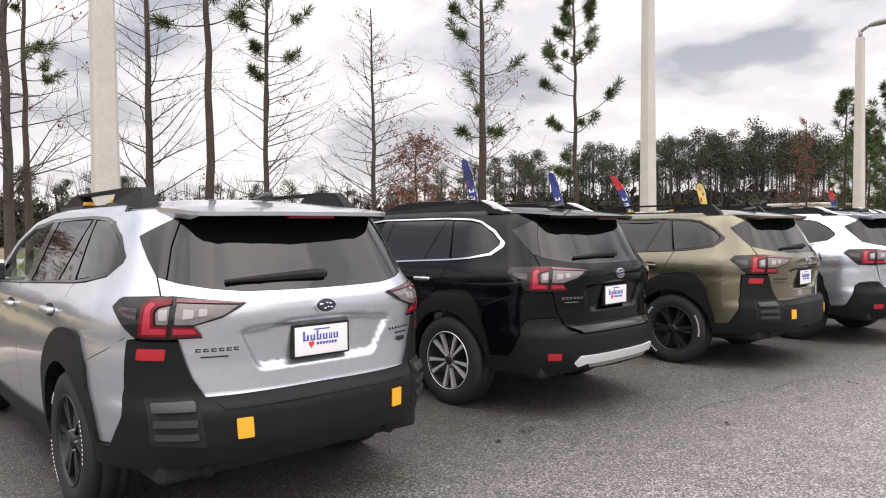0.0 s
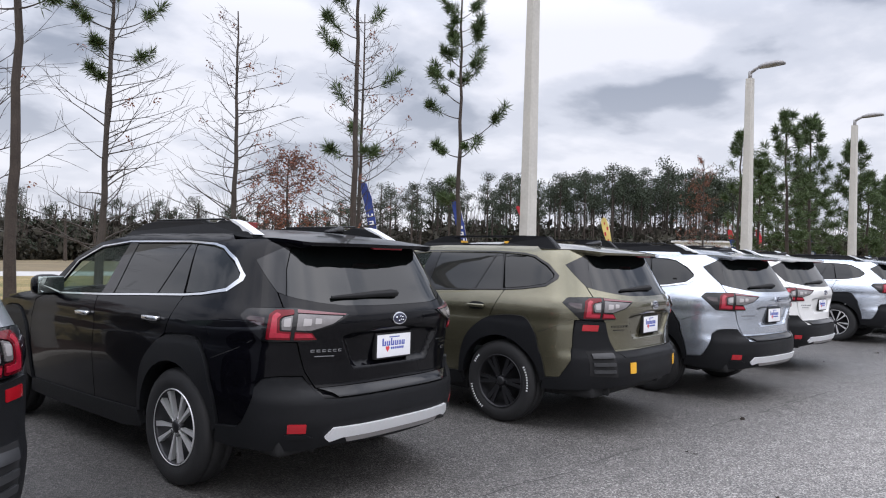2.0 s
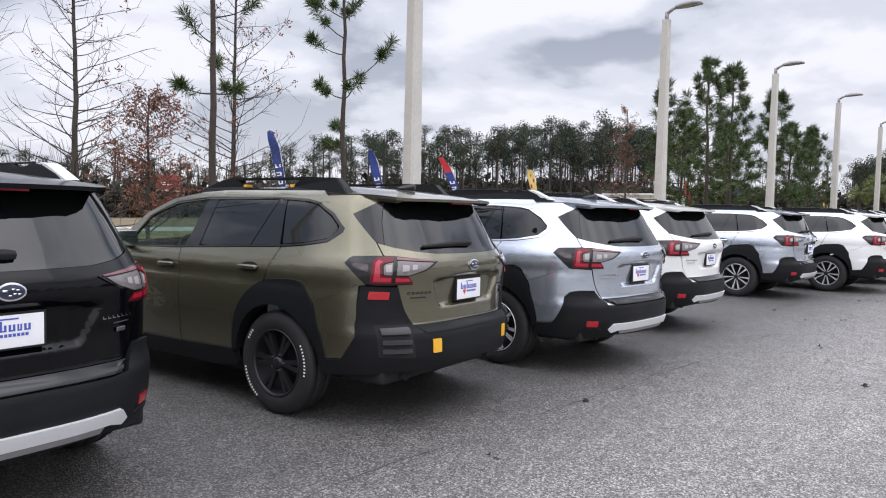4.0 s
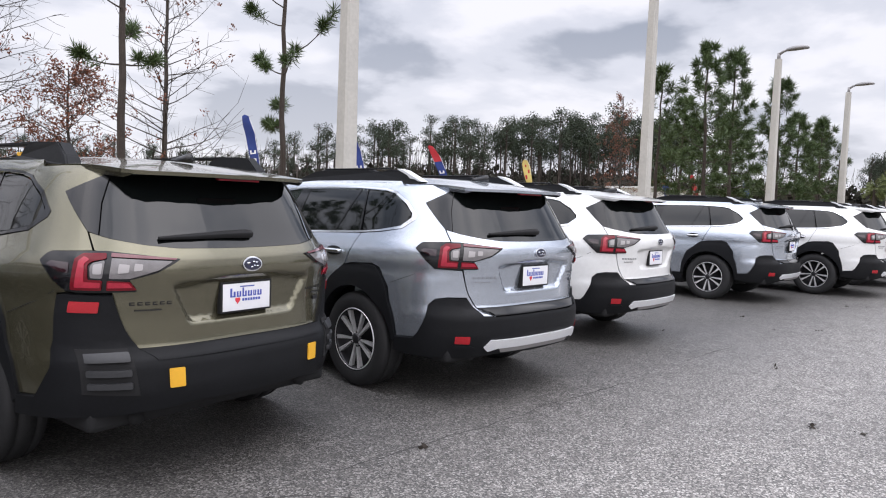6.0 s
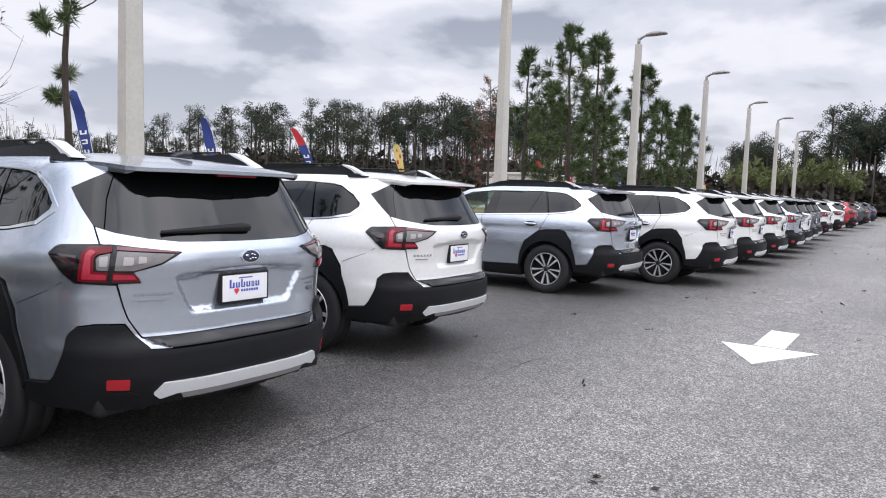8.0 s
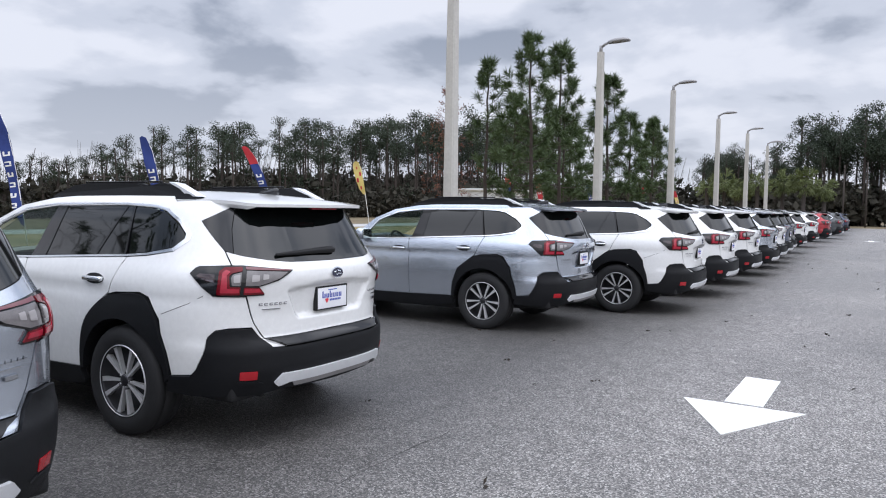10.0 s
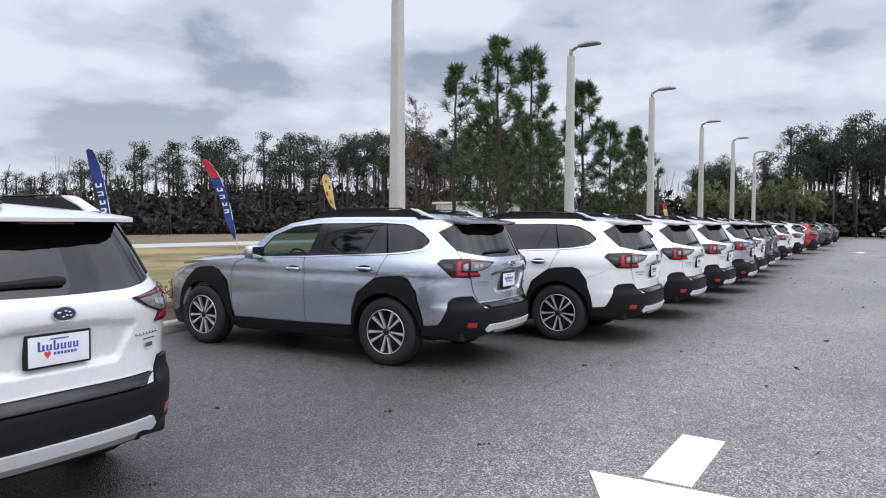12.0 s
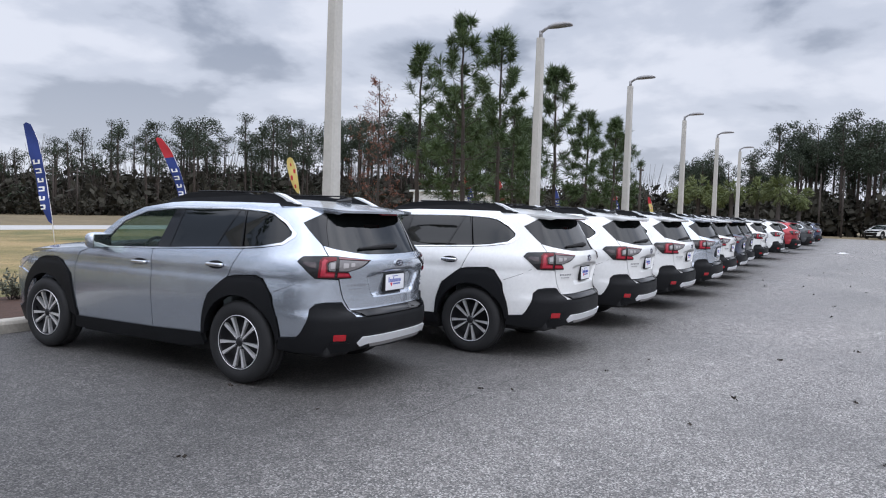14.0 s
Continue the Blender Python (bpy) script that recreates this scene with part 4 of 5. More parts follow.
    bmesh.ops.recalc_face_normals(bm, faces=bm.faces[:])
    bmesh.ops.bevel(bm, geom=bm.edges[:], offset=0.002, segments=1, affect="EDGES")
    part("rear_wiper", bm, M_DARK, gate_ob)
    oval = [(0.062 * math.cos(k * math.pi / 12), 1.076 + 0.036 * math.sin(k * math.pi / 12)) for k in range(24)]
    em = part("emblem", patch(oval, shell, 0.05, 0.008, 0.010), M_CHROME, gate_ob)
    oval = [(0.054 * math.cos(k * math.pi / 12), 1.076 + 0.029 * math.sin(k * math.pi / 12)) for k in range(24)]
    part("emblem_field", patch(oval, shell, 0.05, 0.003, 0.0125), M_EMBLEM, em)
    bm = bmesh.new()
    for dx, dz, sz in ((-0.026, 0.006, 0.011), (0.006, 0.012, 0.007), (0.024, 0.008, 0.007), (0.012, -0.008, 0.007), (0.030, -0.010, 0.007), (-0.006, -0.014, 0.007)):
        add_box(bm, dx - sz, -tail_y(1.076) - 0.0155, 1.076 + dz - sz * 0.5, dx + sz, -tail_y(1.076) - 0.012, 1.076 + dz + sz * 0.5)
    part("emblem_marks", bm, M_CHROME, em)
    yp = -tail_y(0.905) + 0.026
    bm = bmesh.new()
    add_box(bm, -0.162, yp - 0.018, 0.824, 0.162, yp + 0.012, 0.986, 0.005)
    plate = part("plate_frame", bm, M_DARK, gate_ob, "black plate frame")
    bm = bmesh.new()
    add_box(bm, -0.150, yp - 0.0195, 0.834, 0.150, yp - 0.012, 0.975, 0.002)
    part("plate", bm, M_PLATE, plate, "white dealer plate with blue and red print")
    add_print(plate, yp)
    bm = bmesh.new()
    for k in range(6):
        add_box(bm, -0.60 + k * 0.031, -0.975, 0.901, -0.580 + k * 0.031, -0.965, 0.905)
        add_box(bm, -0.60 + k * 0.031, -0.975, 0.901, -0.596 + k * 0.031, -0.965, 0.916)
        add_box(bm, -0.60 + k * 0.031 + 0.004, -0.975, 0.912, -0.580 + k * 0.031, -0.965, 0.916)
    for v in bm.verts:
        v.co.y += shell(qx(v.co.x), 0.9)[1] + 0.97
    part("badge", bm, M_DARK if rugged else M_BADGE, gate_ob, "plain bars of a badge", smooth=False)
    bm = bmesh.new()
    for k in range(7):
        add_box(bm, 0.43 + k * 0.028, -0.975, 0.905, 0.434 + k * 0.028, -0.965, 0.919)
        add_box(bm, 0.43 + k * 0.028, -0.975, 0.905, 0.449 + k * 0.028, -0.965, 0.909)
    add_box(bm, 0.49, -0.975, 0.878, 0.59, -0.965, 0.884)
    add_box(bm, 0.51, -0.975, 0.835, 0.57, -0.965, 0.858, 0.004)
    for v in bm.verts:
        v.co.y += shell(qx(v.co.x), 0.9)[1] + 0.97
    part("badge", bm, M_DARK if rugged else M_BADGE, gate_ob, "plain bars of a badge", smooth=False)
    bm = bmesh.new()
    add_box(bm, -0.58, -0.975, 0.874, -0.47, -0.965, 0.879)
    for v in bm.verts:
        v.co.y += shell(qx(v.co.x), 0.9)[1] + 0.97
    part("badge_line", bm, M_DARK if rugged else M_BADGE, gate_ob, smooth=False)
    # floor pan, seats, steering wheel, exhaust
    bm = bmesh.new()
    add_box(bm, -0.60, -0.88, 0.38, 0.60, 3.45, 0.50, 0.04)
    add_box(bm, -0.78, 0.45, 0.22, 0.78, 2.28, 0.42, 0.02)
    add_box(bm, -0.74, -0.84, 0.30, 0.74, -0.44, 0.44, 0.03)
    add_box(bm, -0.64, -0.46, 0.27, 0.64, 0.47, 0.42, 0.02)
    add_box(bm, -0.64, 2.26, 0.24, 0.64, 3.40, 0.42, 0.02)
    add_box(bm, -0.78, 2.00, 0.60, 0.78, 2.40, 1.06, 0.06)
    part("floor_pan", bm, M_DARK, car)
    for s in (-1, 1):
        bm = bmesh.new()
        add_box(bm, s * 0.37 - 0.25, 0.95, 0.45, s * 0.37 + 0.25, 1.15, 1.18, 0.07)
        add_box(bm, s * 0.37 - 0.13, 0.94, 1.20, s * 0.37 + 0.13, 1.05, 1.40, 0.05)
        part("front_seat", bm, M_SEAT, car)
        bm = bmesh.new()
        add_tube(bm, [(s * 0.52, -0.87, 0.34), (s * 0.52, -0.70, 0.34)], [0.035, 0.035], 12)
        part("exhaust_tip", bm, M_DARK, car)
    bm = bmesh.new()
    ring = [(-0.37 + 0.185 * math.cos(k * math.pi / 10), 1.62 + 0.07 * math.sin(k * math.pi / 10), 1.02 + 0.17 * math.sin(k * math.pi / 10)) for k in range(21)]
    add_tube(bm, ring, [0.016] * 21, 6, False)
    add_box(bm, -0.55, 1.61, 0.99, -0.19, 1.66, 1.04, 0.015)
    part("steering_wheel", bm, M_DARK, car)
    for y in (0.0, 2.745):
        for s in (-1, 1):
            add_wheel(car, s * 0.795, y, s, "black" if rugged else "silver")
    return car


def fin_mesh():
    bm = bmesh.new()
    prof = [(-0.50, 1.60), (-0.505, 1.645), (-0.485, 1.652), (-0.36, 1.628), (-0.34, 1.61)]
    a = [bm.verts.new((-0.018 - 0.012 * (z < 1.63), y, z)) for y, z in prof]
    b = [bm.verts.new((0.018 + 0.012 * (z < 1.63), y, z)) for y, z in prof]
    bm.faces.new(a[::-1]); bm.faces.new(b)
    for i in range(len(prof)):
        bm.faces.new((a[i], b[i], b[(i + 1) % len(prof)], a[(i + 1) % len(prof)]))
    bmesh.ops.recalc_face_normals(bm, faces=bm.faces[:])
    bmesh.ops.bevel(bm, geom=bm.edges[:], offset=0.006, segments=2, affect="EDGES")
    return bm


def add_print(plate, yp):
    """Blue bars and a red heart: the unlettered print of the dealer's plate."""
    bm = bmesh.new()
    x = -0.106
    for w, h in ((0.032, 0.046), (0.026, 0.029), (0.026, 0.046), (0.026, 0.029), (0.018, 0.029), (0.026, 0.029)):
        add_box(bm, x, yp - 0.0215, 0.905, x + w * 0.35, yp - 0.019, 0.905 + h)
        add_box(bm, x + w * 0.65, yp - 0.0215, 0.905, x + w, yp - 0.019, 0.905 + h * (0.62 if h > 0.03 else 1.0))
        add_box(bm, x + w * 0.35, yp - 0.0215, 0.905, x + w * 0.65, yp - 0.019, 0.911)
        x += w + 0.009
    for k in range(7):
        add_box(bm, -0.030 + k * 0.017, yp - 0.0215, 0.882, -0.018 + k * 0.017, yp - 0.019, 0.895)
    add_box(bm, -0.045, yp - 0.0215, 0.955, 0.045, yp - 0.019, 0.961)
    part("plate_print", bm, M_PRINTBLUE, plate, smooth=False)
    bm = bmesh.new()
    pts = []
    for k in range(20):
        t = 2 * math.pi * k / 20
        pts.append((-0.060 + 0.0012 * 16 * math.sin(t) ** 3 * 0.8, 0.888 + 0.0012 * (13 * math.cos(t) - 5 * math.cos(2 * t) - 2 * math.cos(3 * t) - math.cos(4 * t))))
    bm.faces.new([bm.verts.new((x, yp - 0.0225, z)) for x, z in pts])
    out = bmesh.ops.extrude_face_region(bm, geom=bm.faces[:])["geom"]
    for v in out:
        if isinstance(v, bmesh.types.BMVert):
            v.co.y += 0.003
    bmesh.ops.recalc_face_normals(bm, faces=bm.faces[:])
    part("plate_heart", bm, M_PRINTRED, plate, smooth=False)

# ---------------------------------------------------------------- ground
KERB_Y = 8.75


def slab(name, x0, y0, x1, y1, z0, z1, mat, label, category="", kind="structure", cuts=0):
    bm = bmesh.new()
    add_box(bm, x0, y0, z0, x1, y1, z1)
    ob = mesh_object(name, bm, mat, False)
    return tagged(ob, label, category or name, kind=kind)


slab("ground", -2500, -2500, 2500, 2500, -0.6, -0.06, M_FIELD, "flat dry brown field reaching the horizon", "ground")
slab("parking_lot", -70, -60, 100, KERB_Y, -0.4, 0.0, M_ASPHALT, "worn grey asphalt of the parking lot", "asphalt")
slab("lawn", -70, KERB_Y + 0.16, 100, 34.4, -0.3, 0.10, M_GRASS, "patchy straw and green winter lawn", "lawn")
slab("road", -400, 34.7, 500, 42.2, -0.3, 0.02, M_ROAD, "pale concrete road beyond the lawn", "road")
slab("mulch_bed", -70, KERB_Y + 0.17, 100, 11.0, 0.0, 0.125, M_MULCH, "brown mulch bed along the kerb", "mulch")


def kerb_run():
    holder = tagged(new("kerb"), "pale concrete kerb at the parking stalls", "kerb", kind="structure")
    bm = bmesh.new()
    prof = [(0.0, -0.1), (0.0, 0.10), (0.02, 0.135), (0.05, 0.15), (0.16, 0.15), (0.16, -0.1)]
    a = [bm.verts.new((-1.49, y, z)) for y, z in prof]
    b = [bm.verts.new((1.49, y, z)) for y, z in prof]
    bm.faces.new(a[::-1]); bm.faces.new(b)
    for i in range(len(prof)):
        bm.faces.new((a[i], a[(i + 1) % len(prof)], b[(i + 1) % len(prof)], b[i]))
    bmesh.ops.recalc_face_normals(bm, faces=bm.faces[:])
    first = part("kerb_stone", bm, M_KERB, holder, smooth=False)
    for k in range(-6, 28):
        ob = first if k == -6 else first.copy()
        if k != -6:
            scene.collection.objects.link(ob)
        ob.location = (k * 3.0, KERB_Y, 0)


kerb_run()



def arrow(x, y, label):
    ob = tagged(new("lane_arrow"), label, "road marking", kind="structure")
    for nm, pts in (("arrow_head", [(-0.87, -0.01), (0.0, 0.44), (0.01, -0.455)]), ("arrow_stem", [(0.06, 0.135), (1.08, 0.13), (1.06, -0.165), (0.05, -0.155)])):
        bm = bmesh.new()
        top = [bm.verts.new((px, py, 0.006)) for px, py in pts]
        low = [bm.verts.new((px, py, 0.001)) for px, py in pts]
        bm.faces.new(top)
        for i in range(len(pts)):
            bm.faces.new((top[i], top[(i + 1) % len(pts)], low[(i + 1) % len(pts)], low[i]))
        bmesh.ops.recalc_face_normals(bm, faces=bm.faces[:])
        part(nm, bm, M_MARK, ob, smooth=False)
    ob.location = (x, y, 0)


arrow(15.16, 1.60, "white painted lane arrow on the asphalt")
arrow(56.5, 1.3, "white painted lane arrow far down the lane")

# ---------------------------------------------------------------- cars
touring_silver = wagon(M_SILVER, "touring", "silver-blue estate car with black cladding and silver strip")
rugged_grey = wagon(M_GREYBLUE, "rugged", "grey-silver estate car with black cladding and yellow accents")


def repaint(car, old, paint, label):
    """A copy of a car in another colour; panels in the old paint take meshes of their own."""
    made = copy_thing(car, Matrix())
    swapped = {}
    for o in (made, *made.children_recursive):
        if o.type == "MESH" and o.data.materials[0] is old:
            if o.data.name not in swapped:
                me = o.data.copy()
                me.materials[0] = paint
                swapped[o.data.name] = me
            o.data = swapped[o.data.name]
    return tagged(made, label)


def at_stall(x, y, turn):
    return pose(x, y, 0, 0, 0, turn)


black = repaint(touring_silver, M_SILVER, M_BLACK, "glossy black estate car with silver bumper strip")
olive = repaint(rugged_grey, M_GREYBLUE, M_GREEN, "olive green estate car with black wheels and yellow accents")
white = repaint(touring_silver, M_SILVER, M_WHITE, "white estate car with black cladding and silver strip")
navy = repaint(touring_silver, M_SILVER, M_NAVY, "dark blue estate car in the row")
charcoal = repaint(touring_silver, M_SILVER, M_CHARCOAL, "charcoal grey estate car in the row")
red = repaint(touring_silver, M_SILVER, M_RED, "dark red car near the far end of the row")
rugged_grey.matrix_basis = at_stall(1.884, 4.323, 3.55)
black.matrix_basis = at_stall(4.743, 4.818, 6.0)
olive.matrix_basis = at_stall(7.655, 4.685, 6.0)
touring_silver.matrix_basis = at_stall(10.141, 4.498, -2.18)
white.matrix_basis = at_stall(12.928, 4.909, 0.94)
copy_thing(touring_silver, at_stall(17.973, 5.003, 1.79))
copy_thing(white, at_stall(20.505, 4.10, 1.8))
copy_thing(white, at_stall(23.1, 4.05, 0.4))
copy_thing(white, at_stall(25.7, 4.0, -0.3))
copy_thing(touring_silver, at_stall(28.3, 3.95, 0.2))
copy_thing(white, at_stall(30.9, 4.05, -0.5))
navy.matrix_basis = at_stall(33.5, 4.15, 0.3)
charcoal.matrix_basis = at_stall(36.2, 4.3, 0.0)
copy_thing(white, at_stall(40.0, 4.3, 0.6))
copy_thing(white, at_stall(46.0, 4.3, -0.2))
red.matrix_basis = at_stall(53.5, 4.2, 0.3)
copy_thing(charcoal, at_stall(60.0, 3.9, 0.0))
copy_thing(navy, at_stall(69.0, 3.9, 0.0))
tagged(copy_thing(white, pose(109, -2.0, 0, 0, 0, 62)), "white car parked far across the lot", group="cars beyond the row")

# ---------------------------------------------------------------- lamp posts


def lamp_post():
    post = thing("lamp_post", "square pale concrete lamp post with grey lamp head", "lamp post", "lamp posts along the kerb")
    bm = bmesh.new()
    lo, hi, h = 0.155, 0.105, 7.02
    vs = []
    for w, z in ((lo, 0.0), (hi, h)):
        c = w * 0.28
        vs.append([bm.verts.new((x, y, z)) for x, y in ((-w + c, -w), (w - c, -w), (w, -w + c), (w, w - c), (w - c, w), (-w + c, w), (-w, w - c), (-w, -w + c))])
    for i in range(8):
        bm.faces.new((vs[0][i], vs[0][(i + 1) % 8], vs[1][(i + 1) % 8], vs[1][i]))
    bm.faces.new(vs[1])
    part("pole", bm, M_POLE, post, smooth=False)
    bm = bmesh.new()
    add_tube(bm, [(0, 0, 6.99), (0, 0, 7.25)], [0.06, 0.055], 10)
    part("tenon", bm, M_LAMPGREY, post)
    bm = bmesh.new()
    add_tube(bm, [(0, 0.03, 7.17), (0, -0.16, 7.29), (0, -0.32, 7.35)], [0.05, 0.05, 0.045], 8)
    part("arm", bm, M_LAMPGREY, post)
    bm = bmesh.new()
    rings = []
    for y, w, z0, z1 in ((-0.26, 0.07, 7.29, 7.38), (-0.50, 0.15, 7.3, 7.43), (-0.80, 0.17, 7.315, 7.43), (-0.98, 0.15, 7.32, 7.4), (-1.02, 0.10, 7.33, 7.37)):
        rings.append([bm.verts.new(p) for p in ((-w, y, z0), (w, y, z0), (w, y, (z0 + z1) / 2), (w * 0.6, y, z1), (-w * 0.6, y, z1), (-w, y, (z0 + z1) / 2))])
    for r0, r1 in zip(rings, rings[1:]):
        for i in range(6):
            bm.faces.new((r0[i], r0[(i + 1) % 6], r1[(i + 1) % 6], r1[i]))
    bm.faces.new(rings[0]); bm.faces.new(rings[-1])
    bmesh.ops.recalc_face_normals(bm, faces=bm.faces[:])
    part("lamp_head", bm, M_LAMPGREY, post)
    return post


post = lamp_post()
post.matrix_basis = pose(2.36, 9.45, 0.1)
for x, y in ((13.42, 9.71), (23.79, 9.54), (33.75, 9.45), (42.9, 9.2), (54.3, 9.37), (63.5, 9.15), (74.0, 9.2)):
    copy_thing(post, pose(x, y, 0.1))

# ---------------------------------------------------------------- plants


class Geo:
    """Collects vertices and faces fast."""

    def __init__(self):
        self.v, self.f, self.m = [], [], []

    def tube(self, pts, radii, sides=5, mat=0):
        base = len(self.v)
        for i, p in enumerate(pts):
            d = Vector(pts[min(i + 1, len(pts) - 1)]) - Vector(pts[max(i - 1, 0)])
            d = d.normalized() if d.length > 1e-6 else Vector((0, 0, 1))
            s = d.cross(Vector((0.13, 0.31, 0.94)))
            s = s.normalized() if s.length > 0.05 else Vector((1, 0, 0))
            u = s.cross(d)
            for k in range(sides):
                a = 2 * math.pi * k / sides
                q = Vector(p) + radii[i] * (math.cos(a) * s + math.sin(a) * u)
                self.v.append((q.x, q.y, q.z))
        for i in range(len(pts) - 1):
            for k in range(sides):
                a, b = base + i * sides + k, base + i * sides + (k + 1) % sides
                self.f.append((a, b, b + sides, a + sides))
                self.m.append(mat)

    def blade(self, p, d, length, width, rng, mat=0):
        """A thin needle or leaf from p along d."""
        d = d.normalized()
        s = d.cross(Vector((rng.uniform(-1, 1), rng.uniform(-1, 1), rng.uniform(-1, 1))))
        s = s.normalized() * width
        base = len(self.v)
        e = p + d * length
        m = p + d * length * 0.5
        for q in (p, m + s, e, m - s):
            self.v.append((q.x, q.y, q.z))
        self.f.append((base, base + 1, base + 2, base + 3))
        self.m.append(mat)

    def mesh(self, name, mats):
        me = bpy.data.meshes.new(name)
        me.from_pydata(self.v, [], self.f)
        for mt in mats:
            me.materials.append(mt)
        if len(mats) > 1:
            me.polygons.foreach_set("material_index", self.m)
        me.update()
        return me


def unit(rng):
    while True:
        d = Vector((rng.uniform(-1, 1), rng.uniform(-1, 1), rng.uniform(-1, 1)))
        if 0.1 < d.length < 1:
            return d.normalized()



def tree_object(name, trunk, crown, mats, label, category, group, x, y, z=0.1, crown_name="crown"):
    ob = thing(name, label, category, group)
    a = new("trunk", trunk); a.parent = ob
    if crown:
        b = new(crown_name, crown); b.parent = ob
    ob.matrix_basis = pose(x, y, z)
    return ob


def pine_tree(seed, h, lowest, spread, dense, x, y, label, r0=0.075, tuft_size=0.34, needle=34, bend=0.15, wide=0.011):
    """A young pine: whorls of branches that turn up at their ends, each end a brush of needles."""
    rng = random.Random(seed)
    tr, cr = Geo(), Geo()
    n = 14
    wob = [(rng.uniform(-1, 1) * 0.03 * h / 8, rng.uniform(-1, 1) * 0.03 * h / 8) for _ in range(n + 1)]
    pts, rad = [], []
    bx, by = rng.uniform(-bend, bend), rng.uniform(-bend, bend)
    for i in range(n + 1):
        t = i / n
        pts.append((wob[i][0] + bx * t, wob[i][1] + by * t, h * t))
        rad.append(r0 * (1 - 0.88 * t) + 0.008)
    tr.tube(pts, rad, 9)
    z = h * lowest
    while z < h * 0.97:
        t = z / h
        i = t * n
        base = Vector(pts[int(i)]).lerp(Vector(pts[min(n, int(i) + 1)]), i % 1)
        a0 = rng.uniform(0, 2 * math.pi)
        whorl = rng.choice((3, 3, 4)) if dense else rng.choice((1, 1, 2, 2, 3)) + (1 if t > 0.72 else 0)
        for w in range(whorl):
            a = a0 + 2 * math.pi * w / whorl + rng.uniform(-0.4, 0.4)
            u = (t - lowest) / (1 - lowest)
            length = spread * (0.12 + 0.88 * (1 - u) ** 0.75) * rng.uniform(0.55, 1.1) * (0.6 + 0.4 * min(1, u * 4))
            d = Vector((math.cos(a), math.sin(a), rng.uniform(-0.25, 0.15) + 0.75 * u)).normalized()
            bp, p = [base], base.copy()
            for k in range(5):
                d = (d + Vector((rng.uniform(-0.15, 0.15), rng.uniform(-0.15, 0.15), 0.05 + 0.07 * k * (0.5 + u)))).normalized()
                p = p + d * length / 5
                bp.append(p.copy())
            br = 0.008 + 0.016 * (1 - t)
            tr.tube(bp, [br * (1 - 0.15 * k) for k in range(6)], 5)
            brush(cr, bp[-2] if dense else p - d * min(0.45, length * 0.6), p + d * 0.08, d, rng, tuft_size, needle, wide)
            for k in (2, 3, 4):
                if rng.random() < (0.5 if dense else 0.30):
                    sd = (d + unit(rng) * 0.8).normalized()
                    sd.z = abs(sd.z) * 0.8 + 0.1
                    e = bp[k] + sd * length * rng.uniform(0.15, 0.30)
                    tr.tube([bp[k], e], [0.008, 0.005], 4)
                    brush(cr, bp[k].lerp(e, 0.4), e, sd, rng, tuft_size * rng.uniform(0.75, 1.0), needle, wide)
        z += h * (rng.uniform(0.042, 0.075) if dense else rng.uniform(0.032, 0.07))
    top = Vector(pts[-1])
    brush(cr, top - Vector((0, 0, 0.5)), top, Vector((0, 0, 1)), rng, tuft_size, needle * 2, wide)
    return tree_object("pine_tree", tr.mesh("trunk", [M_BARK]), cr.mesh("crown", [M_NEEDLE]), None, label, "tree", "pines beyond the kerb", x, y)


def brush(g, a, b, d, rng, size, count, wide):
    """A foxtail of needles standing off a twig from a to b and fanning at its end."""
    for _ in range(count):
        k = rng.random() ** 0.7
        g.blade(a.lerp(b, k), d * rng.uniform(0.3, 1.0) + unit(rng) * 0.9, size * rng.uniform(0.6, 1.0) * (0.75 + 0.25 * k), wide, rng)


